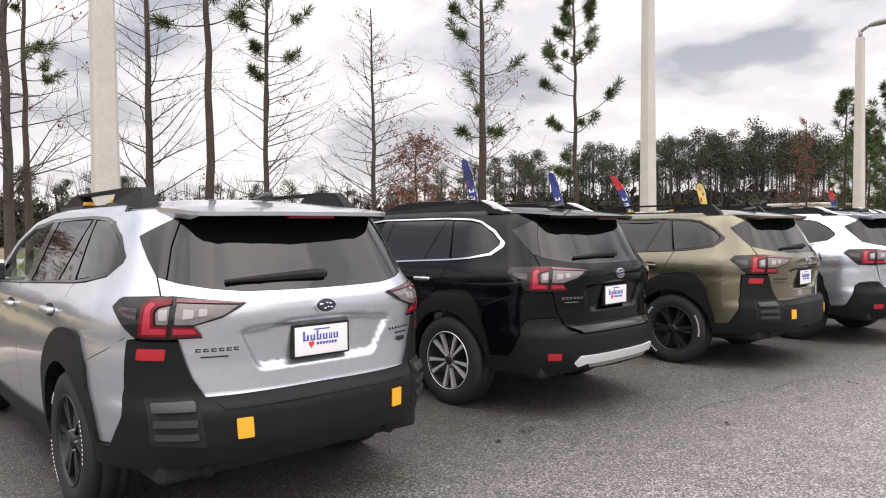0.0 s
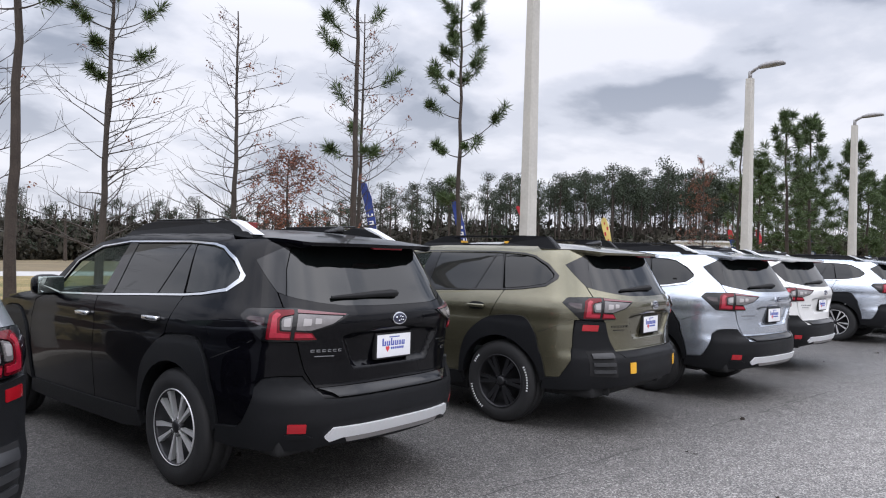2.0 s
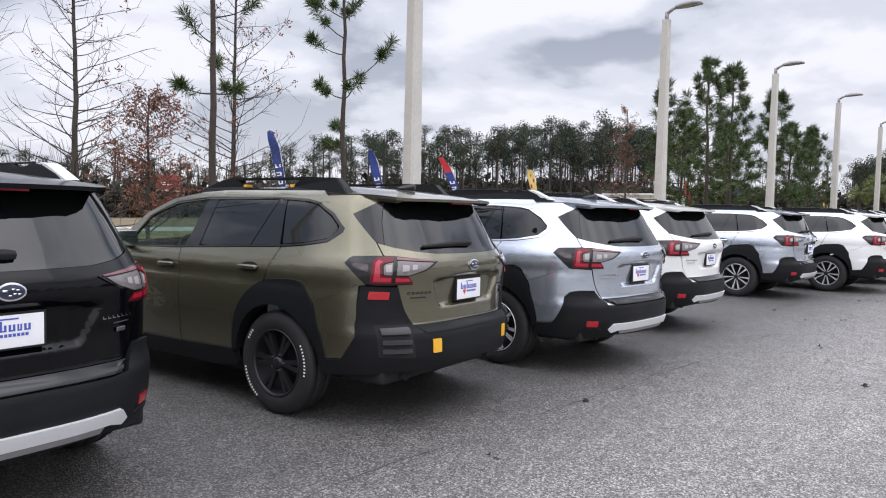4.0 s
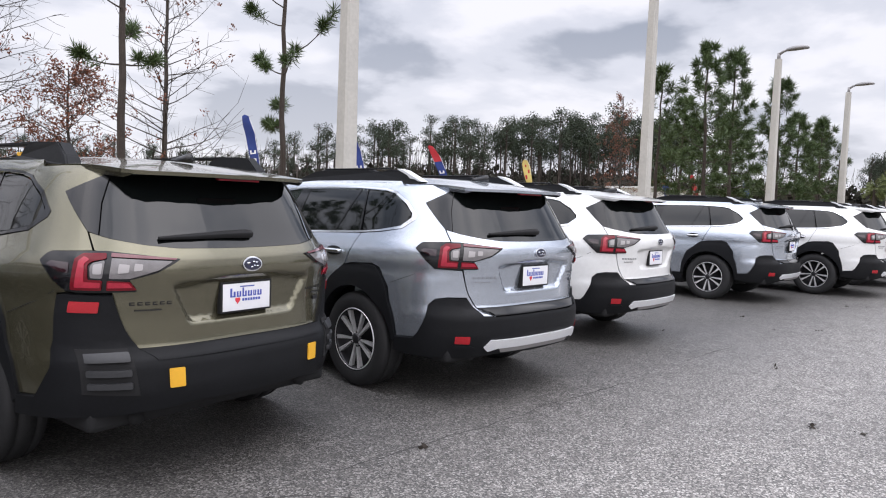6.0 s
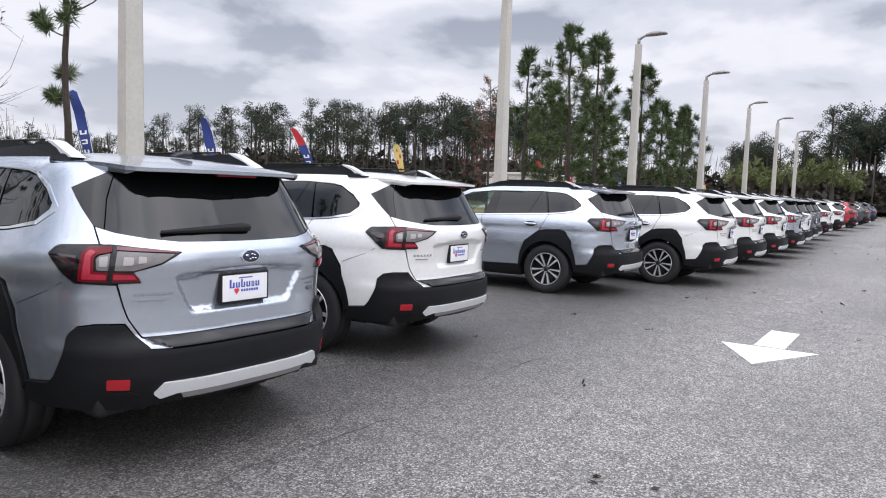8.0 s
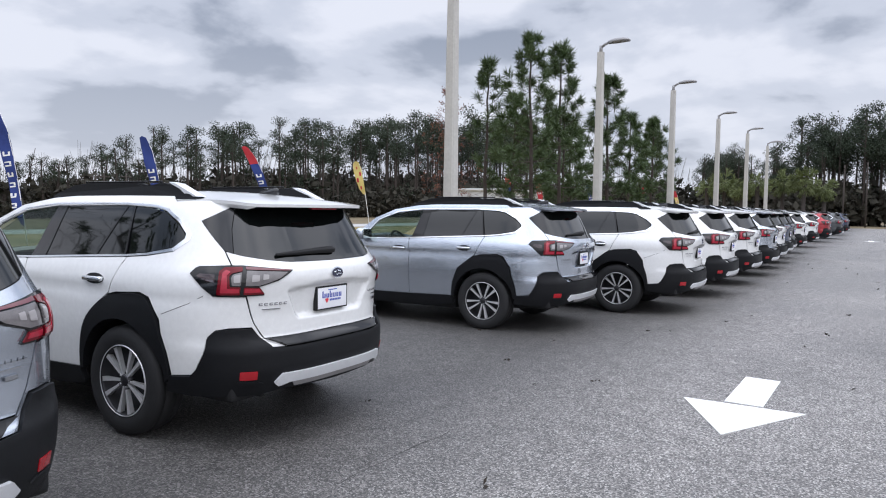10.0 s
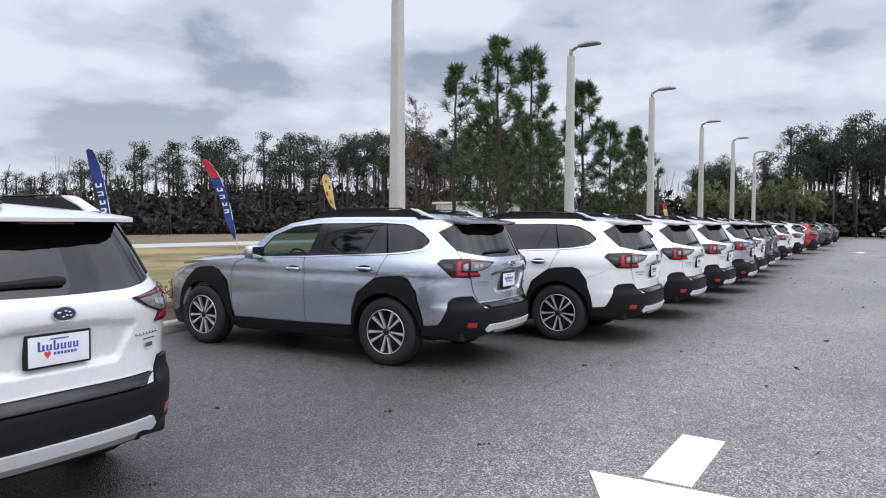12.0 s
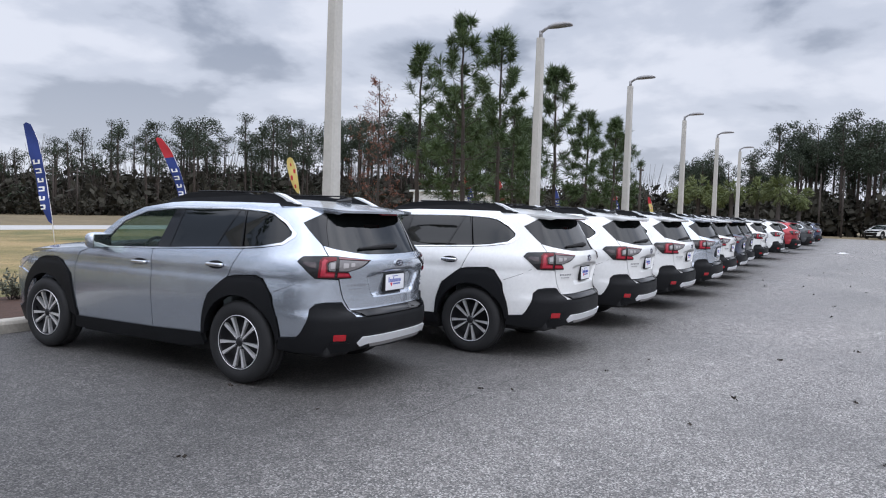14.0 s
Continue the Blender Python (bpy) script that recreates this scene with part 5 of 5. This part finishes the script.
def bare_tree(seed, h, x, y, label, r0=0.07, leaves=0, spread=1.6, lowest=0.12):
    """A winter cypress: straight tapered trunk, many fine rising branches, a few withered leaves."""
    rng = random.Random(seed)
    tr, cr = Geo(), Geo()
    n = 14
    pts, rad = [], []
    bx = rng.uniform(-0.2, 0.2)
    for i in range(n + 1):
        t = i / n
        pts.append((bx * t + rng.uniform(-0.02, 0.02), rng.uniform(-0.02, 0.02), h * t))
        rad.append(r0 * (1 - 0.9 * t) + 0.006)
    tr.tube(pts, rad, 9)
    z = h * lowest
    while z < h * 0.98:
        t = z / h
        i = t * n
        base = Vector(pts[int(i)]).lerp(Vector(pts[min(n, int(i) + 1)]), i % 1)
        a = rng.uniform(0, 2 * math.pi)
        length = spread * (0.2 + 0.8 * (1 - t) ** 0.7) * rng.uniform(0.6, 1.15)
        d = Vector((math.cos(a), math.sin(a), rng.uniform(0.15, 0.6))).normalized()
        p, bp = base.copy(), [base]
        for k in range(6):
            d = (d + Vector((rng.uniform(-0.18, 0.18), rng.uniform(-0.18, 0.18), rng.uniform(-0.06, 0.14)))).normalized()
            p = p + d * length / 6
            bp.append(p.copy())
        tr.tube(bp, [(0.006 + 0.013 * (1 - t)) * (1 - 0.13 * k) for k in range(7)], 4)
        for k in range(1, 7):
            for _ in range(2):
                if rng.random() < 0.75:
                    sd = (d + unit(rng) * 0.9).normalized()
                    e = bp[k] + sd * length * rng.uniform(0.15, 0.38)
                    mid = (bp[k] + e) / 2 + unit(rng) * 0.02
                    tr.tube([bp[k], mid, e], [0.0045, 0.0035, 0.0022], 3)
                    if rng.random() < leaves:
                        for _ in range(10):
                            cr.blade(e + unit(rng) * 0.07, unit(rng), 0.075, 0.016, rng)
        z += h * rng.uniform(0.008, 0.018)
    return tree_object("bare_tree", tr.mesh("trunk", [M_BARKGREY]), cr.mesh("withered_leaves", [M_RUST]) if cr.f else None, None, label, "tree", "bare winter trees beyond the kerb", x, y, crown_name="withered_leaves")


bare_tree(11, 8.8, 1.82, 13.5, "leafless grey-brown cypress on the lawn", 0.09, 0.03, 2.3, 0.2)
bare_tree(12, 8.6, 4.13, 13.95, "leafless grey-brown cypress on the lawn", 0.085, 0.02, 2.4, 0.2)
pine_tree(13, 8.8, 0.55, 1.7, False, 4.67, 12.34, "young pine with sparse needle tufts on the lawn", 0.085, 0.26, 150, 0.15, 0.008)
pine_tree(14, 8.2, 0.55, 1.2, False, 6.69, 14.62, "slim young pine with sparse tufts on the lawn", 0.05, 0.26, 150, 0.15, 0.008)
bare_tree(15, 8.2, 6.65, 14.59, "leafless cypress with fine side branches", 0.07, 0.02, 2.0, 0.15)
bare_tree(16, 6.4, 9.23, 14.22, "leafless cypress with fine side branches", 0.07, 0.03, 2.1, 0.12)
bare_tree(17, 3.6, 10.93, 14.94, "small tree keeping rusty red winter leaves", 0.05, 0.8, 1.8, 0.2)
bare_tree(27, 3.0, -0.9, 14.2, "small tree keeping rusty red winter leaves", 0.05, 0.7, 1.3, 0.2)
pine_tree(18, 8.8, 0.38, 1.65, False, 10.71, 12.07, "tall thin pine with tufted branches on the lawn", 0.07, 0.27, 170, 0.15, 0.008)
bare_tree(19, 7.2, 12.48, 14.24, "thin leaning tree with last brown leaves", 0.06, 0.10, 2.2, 0.2)
pine_tree(20, 7.9, 0.34, 1.6, False, 13.88, 12.17, "tall thin pine with bottlebrush tufts on the lawn", 0.065, 0.27, 190, 0.1, 0.008)
pine_tree(34, 8.8, 0.5, 1.6, False, 2.78, 18.7, "young pine with sparse needle tufts on the lawn", 0.085, 0.26, 150, 0.15, 0.008)
for i, (x, y, h) in enumerate([(34.56, 14.47, 7.3), (33.14, 11.69, 7.7), (35.55, 11.68, 7.8), (37.84, 14.9, 6.4), (42.4, 14.35, 6.1), (38.9, 10.8, 6.9), (45.88, 15.43, 6.1), (47.5, 12.6, 6.6), (52.5, 12.8, 6.9), (58.96, 14.59, 6.7), (43.8, 17.05, 6.1)]):
    pine_tree(40 + i, h, 0.30 if i else 0.45, 2.05 if i else 1.4, i > 0, x, y, "bushy young pine in the grove beside the lot" if i else "slim pine at the edge of the grove", 0.09, 0.42, 85, 0.2, 0.013)
bare_tree(60, 6.2, 34.3, 16.0, "tree with rusty leaves at the edge of the grove", 0.06, 0.45, 1.6)


def woods(name, trees, shrubs, label, seed):
    """Far woodland: tall pines with clumped crowns over dense undergrowth, one uncountable mass."""
    rng = random.Random(seed)
    g = Geo()
    for x, y, h in trees:
        top = Vector((x + rng.uniform(-0.5, 0.5), y, h))
        g.tube([(x, y, -0.1), ((x + top.x) / 2 + rng.uniform(-0.15, 0.15), y, h / 2), tuple(top)], [0.19, 0.15, 0.05], 5, 0)
        crown0 = h * rng.uniform(0.52, 0.72)
        for _ in range(rng.randint(9, 13)):
            z = rng.uniform(crown0, h * 1.0)
            t = (z - crown0) / max(0.1, h - crown0)
            r = h * 0.13 * (0.35 + 0.8 * math.sin(math.pi * min(1, t * 0.8 + 0.12))) * rng.uniform(0.4, 1.0)
            a = rng.uniform(0, 2 * math.pi)
            c = Vector((x + r * math.cos(a), y + r * math.sin(a), z + 0.03 * h))
            g.tube([(x, y, z - 0.03 * h), tuple(c)], [0.06, 0.03], 3, 0)
            s = h * rng.uniform(0.050, 0.078)
            for _ in range(125):
                q = unit(rng) * rng.random() ** 0.5
                p = c + Vector((q.x * s * 1.2, q.y * s * 1.2, q.z * s * 0.95))
                g.blade(p, unit(rng), s * rng.uniform(0.18, 0.34), s * 0.085, rng, 1)
    for x, y, h in shrubs:
        leaf = rng.choice((1, 2, 2))
        lobes = [(unit(rng) * 0.45, rng.uniform(0.28, 0.5)) for _ in range(7)]
        for _ in range(110):
            q = unit(rng) * rng.random() ** 0.5
            p = Vector((x + q.x * h * 0.6, y + q.y * h * 0.5, max(0.05, h * 0.36 + q.z * h * 0.40)))
            g.blade(p, unit(rng), h * rng.uniform(0.14, 0.24), h * 0.06, rng, 2)
        for k in range(290):
            c, s = lobes[k % 7]
            q = c + unit(rng) * s * rng.random() ** 0.4
            p = Vector((x + q.x * h * 0.8, y + q.y * h * 0.6, max(0.05, h * 0.45 + q.z * h * 0.62)))
            g.blade(p, unit(rng) + Vector((0, 0, 0.3)), h * rng.uniform(0.035, 0.08), h * rng.uniform(0.012, 0.022), rng, leaf)
        if rng.random() < 0.6:
            for _ in range(6):
                a = rng.uniform(0, 2 * math.pi)
                g.tube([(x, y, 0), (x + math.cos(a) * h * 0.3, y + math.sin(a) * h * 0.3, h * 1.3)], [0.05, 0.015], 3, 0)
    ob = new(name, g.mesh(name, [M_BARK, M_FARLEAF, M_SHRUB]))
    return tagged(ob, label, "woods", kind="stuff")


rw = random.Random(5)
skyline = spline([-60, 14, 28, 56, 62, 68, 76, 93, 115, 125, 150, 200], [7.6, 7.6, 6.8, 7.2, 9.0, 11.4, 12.8, 14.8, 18.0, 19.6, 22.4, 24])
line_trees, line_shrubs = [], []
for x in np.arange(-70, 190, 2.1):
    for row in range(2):
        xx = float(x) + rw.uniform(-1, 1)
        line_trees.append((xx, 77 + row * 7 + rw.uniform(-3, 3), skyline(xx) * rw.choice((rw.uniform(0.62, 0.82), rw.uniform(0.82, 1.0), rw.uniform(0.85, 1.0))) ))
for x in np.arange(-80, 190, 1.3):
    for row in range(4):
        line_shrubs.append((float(x) + rw.uniform(-1, 1), 75 + row * 4 + rw.uniform(-2, 2), rw.choice((rw.uniform(1.2, 2.6), rw.uniform(2.5, 5.6))) * (0.6 + skyline(float(x)) / 20) * (1 + 0.12 * row)))
for x in np.arange(-90, 230, 2.4):
    line_shrubs.append((float(x) + rw.uniform(-1, 1), 96 + rw.uniform(-3, 6), rw.uniform(4.5, 7.5) * (0.45 + skyline(float(x)) / 18)))
    line_shrubs.append((float(x) + rw.uniform(-1, 1), 90 + rw.uniform(-3, 3), rw.uniform(3.0, 6.0) * (0.45 + skyline(float(x)) / 18)))
woods("woods", line_trees, line_shrubs, "line of tall pines and undergrowth beyond the road", 6)
line_trees, line_shrubs = [], []
for k in range(230):
    y = rw.uniform(-60, 26)
    h = (16.5 if y < 12 else 11.5) * rw.uniform(0.6, 1.02)
    line_trees.append((124 + rw.uniform(-4, 12), y, h))
for k in range(520):
    line_shrubs.append((122 + rw.uniform(-4, 14), rw.uniform(-65, 75), rw.choice((rw.uniform(2.0, 4.0), rw.uniform(4.5, 8.5)))))
woods("woods", line_trees, line_shrubs, "dark pine wood closing the far end of the lot", 7)
# woods behind the walk, mirrored in glass and paint
woods("woods", [(rw.uniform(-70, 110), -75 + rw.uniform(-4, 4), rw.uniform(7, 13)) for _ in range(110)], [(rw.uniform(-80, 110), -70 + rw.uniform(-3, 3), rw.uniform(2, 4)) for _ in range(90)], "tree line behind the parking lot", 8)


def palm(seed, h, x, y):
    rng = random.Random(seed)
    tr, cr = Geo(), Geo()
    tr.tube([(0, 0, 0), (0.05, 0, h * 0.45), (0.08, 0, h * 0.84)], [0.28, 0.2, 0.26], 9)
    top = Vector((0.08, 0, h * 0.84))
    for _ in range(44):
        d = unit(rng)
        d.z = d.z * 0.8 + 0.35
        d.normalize()
        p, pts = top.copy(), [top]
        for k in range(4):
            d = (d + Vector((0, 0, -0.22))).normalized()
            p = p + d * h * 0.055
            pts.append(p.copy())
        cr.tube(pts, [0.02, 0.018, 0.014, 0.01, 0.006], 3)
        for q in pts[2:]:
            for _ in range(9):
                cr.blade(q, d + unit(rng) * 0.7, h * 0.10, 0.04, rng)
    tree_object("palm_tree", tr.mesh("trunk", [M_BARKGREY]), cr.mesh("fronds", [M_PALM]), None, "stocky palm with drooping green fronds", "palm", "palms at the lot's far end", x, y, 0.0, "fronds")


for i, (x, y, h) in enumerate([(95, 18.2, 5.2), (96, 16.5, 6.0), (94, 12.7, 5.5), (97, 10.5, 5.8), (95, 8.2, 5.9), (96, 6.3, 5.1), (94, 14.3, 4.9), (97, 15.4, 5.4)]):
    palm(70 + i, h, x, y)


# ---------------------------------------------------------------- feather flags


def feather_flag(x, y, turn, mat, mat2, h, label, marks, low=0.6, bend=0.25):
    flag = thing("feather_flag", label, "flag", "advertising flags on the lawn")
    bm = bmesh.new()
    add_tube(bm, [(0, 0, -0.1)] + [(-bend * t ** 3 - 0.016 * t, 0.01, h * t) for t in (0.25, 0.5, 0.7, 0.85)] + [(-bend * 0.9 - 0.10, 0.01, h * 0.965)], [0.018, 0.016, 0.015, 0.012, 0.010, 0.006], 6)
    part("flagpole", bm, M_FLAGWHITE, flag)
    span = h - low
    edge = [(0.015, low)] + [(0.015 - 0.02 * t, low + (span - 0.2) * t) for t in (0.3, 0.6, 0.85)] + [(-0.12, h - 0.08), (-0.28, h), (-0.42, h - 0.06)] + [(-0.50, low + span * 0.89), (-0.52, low + span * 0.72), (-0.44, low + span * 0.40), (-0.34, low + span * 0.2), (-0.16, low + span * 0.04)]
    def cloth(a, b):
        return (a * 0.84 - bend * (b / h) ** 3, 0.035 * math.sin(4.2 * b + 3 * a) + 0.10 * a * math.sin(1.7 * b), b)
    part("cloth", patch(edge[::-1], cloth, 0.12, 0.004, 0.002), mat, flag)
    if mat2 is not mat:
        tip = [(-0.02, h * 0.80), (-0.04, h * 0.88), (-0.12, h - 0.08), (-0.28, h), (-0.42, h - 0.06), (-0.50, h * 0.90), (-0.515, h * 0.80)]
        part("cloth_tip", patch(tip[::-1], cloth, 0.12, 0.010, 0.005), mat2, flag)
    for k in range(marks):
        z = h * (0.66 - 0.075 * k)
        w = 0.15 - 0.012 * k
        for dx, dz, bw, bh in ((-0.27, 0.0, w, 0.045), (-0.27 + w * 0.75, 0.08, 0.04, 0.10), (-0.27, 0.12, w, 0.04)) if k % 2 else ((-0.27, 0.0, w, 0.045), (-0.27 - w * 0.75, 0.08, 0.04, 0.10), (-0.27 + w * 0.75, 0.07, 0.04, 0.09)):
            q = [(dx - bw, z + dz - bh / 2), (dx + bw, z + dz - bh / 2), (dx + bw, z + dz + bh / 2), (dx - bw, z + dz + bh / 2)]
            part("print_bar", patch(q, cloth, 0.12, 0.014, 0.007), M_FLAGWHITE, flag)
    if mat is M_FLAGYELLOW:
        for cx, cz, s in ((-0.15, 0.62, 0.07), (-0.34, 0.45, 0.08), (-0.20, 0.22, 0.06), (-0.30, 0.80, 0.05)):
            q = [(cx + s * math.cos(k * math.pi / 4) * (1.2 if k % 2 else 0.8), low + span * cz + s * 1.6 * math.sin(k * math.pi / 4)) for k in range(8)]
            part("print_blot", patch(q, cloth, 0.12, 0.014, 0.007), M_FLAGRED, flag, "red printed patch")
    flag.matrix_basis = pose(x, y, 0.1, 0, 0, turn) @ pose(0, 0, 0, 0, -7, 0)
    return flag


def flags():
    blue = "tall blue feather flag with pale print on the lawn"
    mixed = "red and blue feather flag leaning on the lawn"
    yellow = "small yellow and red teardrop flag on the lawn"
    t = -62
    feather_flag(5.5, 21.5, t, M_FLAGBLUE, M_FLAGBLUE, 4.1, blue, 6)
    feather_flag(21.9, 24.7, t, M_FLAGBLUE, M_FLAGBLUE, 4.6, blue, 6)
    feather_flag(26.65, 23.8, t, M_FLAGBLUE, M_FLAGBLUE, 4.1, blue, 6)
    feather_flag(32.75, 24.25, t, M_FLAGBLUE, M_FLAGRED, 4.3, mixed, 4, 0.6, 0.75)
    feather_flag(38.65, 23.4, t, M_FLAGYELLOW, M_FLAGYELLOW, 3.9, yellow, 0, 2.1, 0.1)
    feather_flag(56.9, 23.7, t, M_FLAGBLUE, M_FLAGRED, 4.0, mixed, 4)
    feather_flag(61.2, 23.3, t, M_FLAGRED, M_FLAGRED, 4.2, "red feather flag beside the pine grove", 1)
    feather_flag(70.2, 22.4, t, M_FLAGBLUE, M_FLAGBLUE, 4.0, blue, 5)
    feather_flag(87.8, 22.6, t, M_FLAGBLUE, M_FLAGRED, 4.2, mixed, 3)
    feather_flag(102.8, 22.8, t, M_FLAGYELLOW, M_FLAGRED, 4.2, yellow, 1)


flags()


# ---------------------------------------------------------------- far things


def shed():
    ob = thing("shed", "long white metal shed behind the grove", "shed")
    bm = bmesh.new()
    add_box(bm, 0, 0, 0, 9, 4, 3.0)
    wall = part("wall", bm, M_SHED, ob, smooth=False)
    for k in range(18):
        bm = bmesh.new()
        add_box(bm, k * 0.5 + 0.1, -0.03, 0.1, k * 0.5 + 0.2, -0.002, 2.95)
        part("rib", bm, M_SHED, wall, smooth=False)
    bm = bmesh.new()
    add_box(bm, -0.2, -0.25, 3.0, 9.2, 4.25, 3.16, 0.03)
    part("roof", bm, M_SHED, ob, smooth=False)
    ob.matrix_basis = pose(58.2, 26.0, 0.0)


shed()



def roadside_sign():
    ob = thing("roadside_sign", "red roadside sign with pale lettering bars at the woods", "sign")
    bm = bmesh.new()
    add_box(bm, -1.15, -0.06, 2.95, 1.15, 0.06, 4.45, 0.02)
    panel = part("panel", bm, M_SIGNRED, ob, "red painted sign panel", smooth=False)
    for x0, x1, z in ((-0.9, 0.8, 3.62), (-0.9, 0.3, 3.40)):
        bm = bmesh.new()
        add_box(bm, x0, -0.075, z, x1, -0.058, z + 0.08)
        part("print_bar", bm, M_FLAGWHITE, panel, smooth=False)
    bm = bmesh.new()
    add_box(bm, -1.2, -0.08, 2.70, 1.2, 0.08, 2.93, 0.01)
    part("ledge", bm, M_KERB, ob, smooth=False)
    for x in (-0.9, 0.9):
        bm = bmesh.new()
        add_tube(bm, [(x, 0, -0.2), (x, 0, 2.95)], [0.08, 0.08], 8)
        part("post", bm, M_BARKGREY, ob)
    ob.matrix_basis = pose(40.9, 71.5, 0, 0, 0, -22)


roadside_sign()


def utility_pole(x, y, h):
    ob = thing("utility_pole", "grey wooden utility pole beyond the road", "utility pole", "utility poles in the distance")
    bm = bmesh.new()
    add_tube(bm, [(0, 0, -0.2), (0, 0, h)], [0.11, 0.08], 8)
    part("pole", bm, M_BARKGREY, ob)
    bm = bmesh.new()
    add_box(bm, -0.7, -0.05, h - 0.5, 0.7, 0.05, h - 0.38)
    part("cross_arm", bm, M_BARKGREY, ob, smooth=False)
    ob.matrix_basis = pose(x, y, 0)


for x, y, h in ((55, 73.5, 4.9), (56.3, 74, 5.0), (59, 74, 5.1), (110, 5.1, 7.6), (112, 2.7, 8.0), (66, 14.9, 5.6)):
    utility_pole(x, y, h)


def litter():
    """Fallen leaves and bits on the asphalt: small curled scraps."""
    rng = random.Random(9)
    g = Geo()
    for _ in range(260):
        x, y = rng.uniform(0, 60), rng.uniform(-5, 6)
        for _ in range(3):
            g.blade(Vector((x + rng.uniform(-0.02, 0.02), y + rng.uniform(-0.02, 0.02), 0.006)), Vector((rng.uniform(-1, 1), rng.uniform(-1, 1), rng.uniform(0.0, 0.35))), rng.uniform(0.025, 0.06), rng.uniform(0.008, 0.016), rng)
    tagged(new("leaf_litter", g.mesh("leaf_litter", [M_LITTER])), "dark fallen leaves scattered over the asphalt", "leaves", kind="stuff")


litter()


def seam():
    """A hairline joint that wanders along the stalls' ends, with short side cracks."""
    rng = random.Random(12)
    holder = tagged(new("asphalt_seam"), "hairline seam and cracks in the worn asphalt", "crack", kind="structure")
    runs = []
    for x0, count in ((5.2, 16), (8.1, 22), (12.2, 9), (17.0, 14), (22.5, 18)):
        y, pts = 3.35 - 0.02 * (x0 - 5), []
        for k in range(count):
            y += rng.uniform(-0.030, 0.027)
            pts.append((x0 + k * 0.14, y))
        runs.append(pts)
    for x0, y0, a in ((11.45, 3.2, -1.5), (7.6, 3.25, -0.9), (18.5, 3.1, -1.2), (25.0, 3.2, -1.0)):
        q, pts = [x0, y0], []
        for k in range(9):
            pts.append(tuple(q))
            a += rng.uniform(-0.35, 0.35)
            q = [q[0] + 0.07 * math.cos(a), q[1] + 0.07 * math.sin(a)]
        runs.append(pts)
    for pts in runs:
        bm = bmesh.new()
        rows = []
        for x, yy in pts:
            w = rng.uniform(0.001, 0.006)
            rows.append((bm.verts.new((x, yy - w, 0.002)), bm.verts.new((x, yy + w, 0.002))))
        for (a, b), (c, d) in zip(rows, rows[1:]):
            bm.faces.new((a, c, d, b))
        part("crack", bm, M_SEAM, holder, smooth=False)


seam()


def bed_plants():
    """Low twiggy ground cover in the mulch bed."""
    rng = random.Random(21)
    g = Geo()
    for _ in range(290):
        x, y, h = rng.uniform(-4, 40), rng.uniform(9.5, 10.9), rng.uniform(0.28, 0.50)
        for _ in range(16):
            a = rng.uniform(0, 2 * math.pi)
            e = Vector((x + math.cos(a) * h * rng.uniform(0.2, 0.85), y + math.sin(a) * h * rng.uniform(0.2, 0.85), 0.12 + h * rng.uniform(0.5, 1.0)))
            g.tube([(x, y, 0.1), tuple(e)], [0.006, 0.002], 3, 0)
            for _ in range(24):
                g.blade(Vector((x, y, 0.12)).lerp(e, rng.uniform(0.3, 1)), unit(rng) + Vector((0, 0, 0.4)), rng.uniform(0.03, 0.06), 0.012, rng, 1)
    tagged(new("bed_plants", g.mesh("bed_plants", [M_BARKGREY, M_BEDPLANT])), "low grey-green bushy plants in the mulch bed", "plants", kind="stuff")


bed_plants()
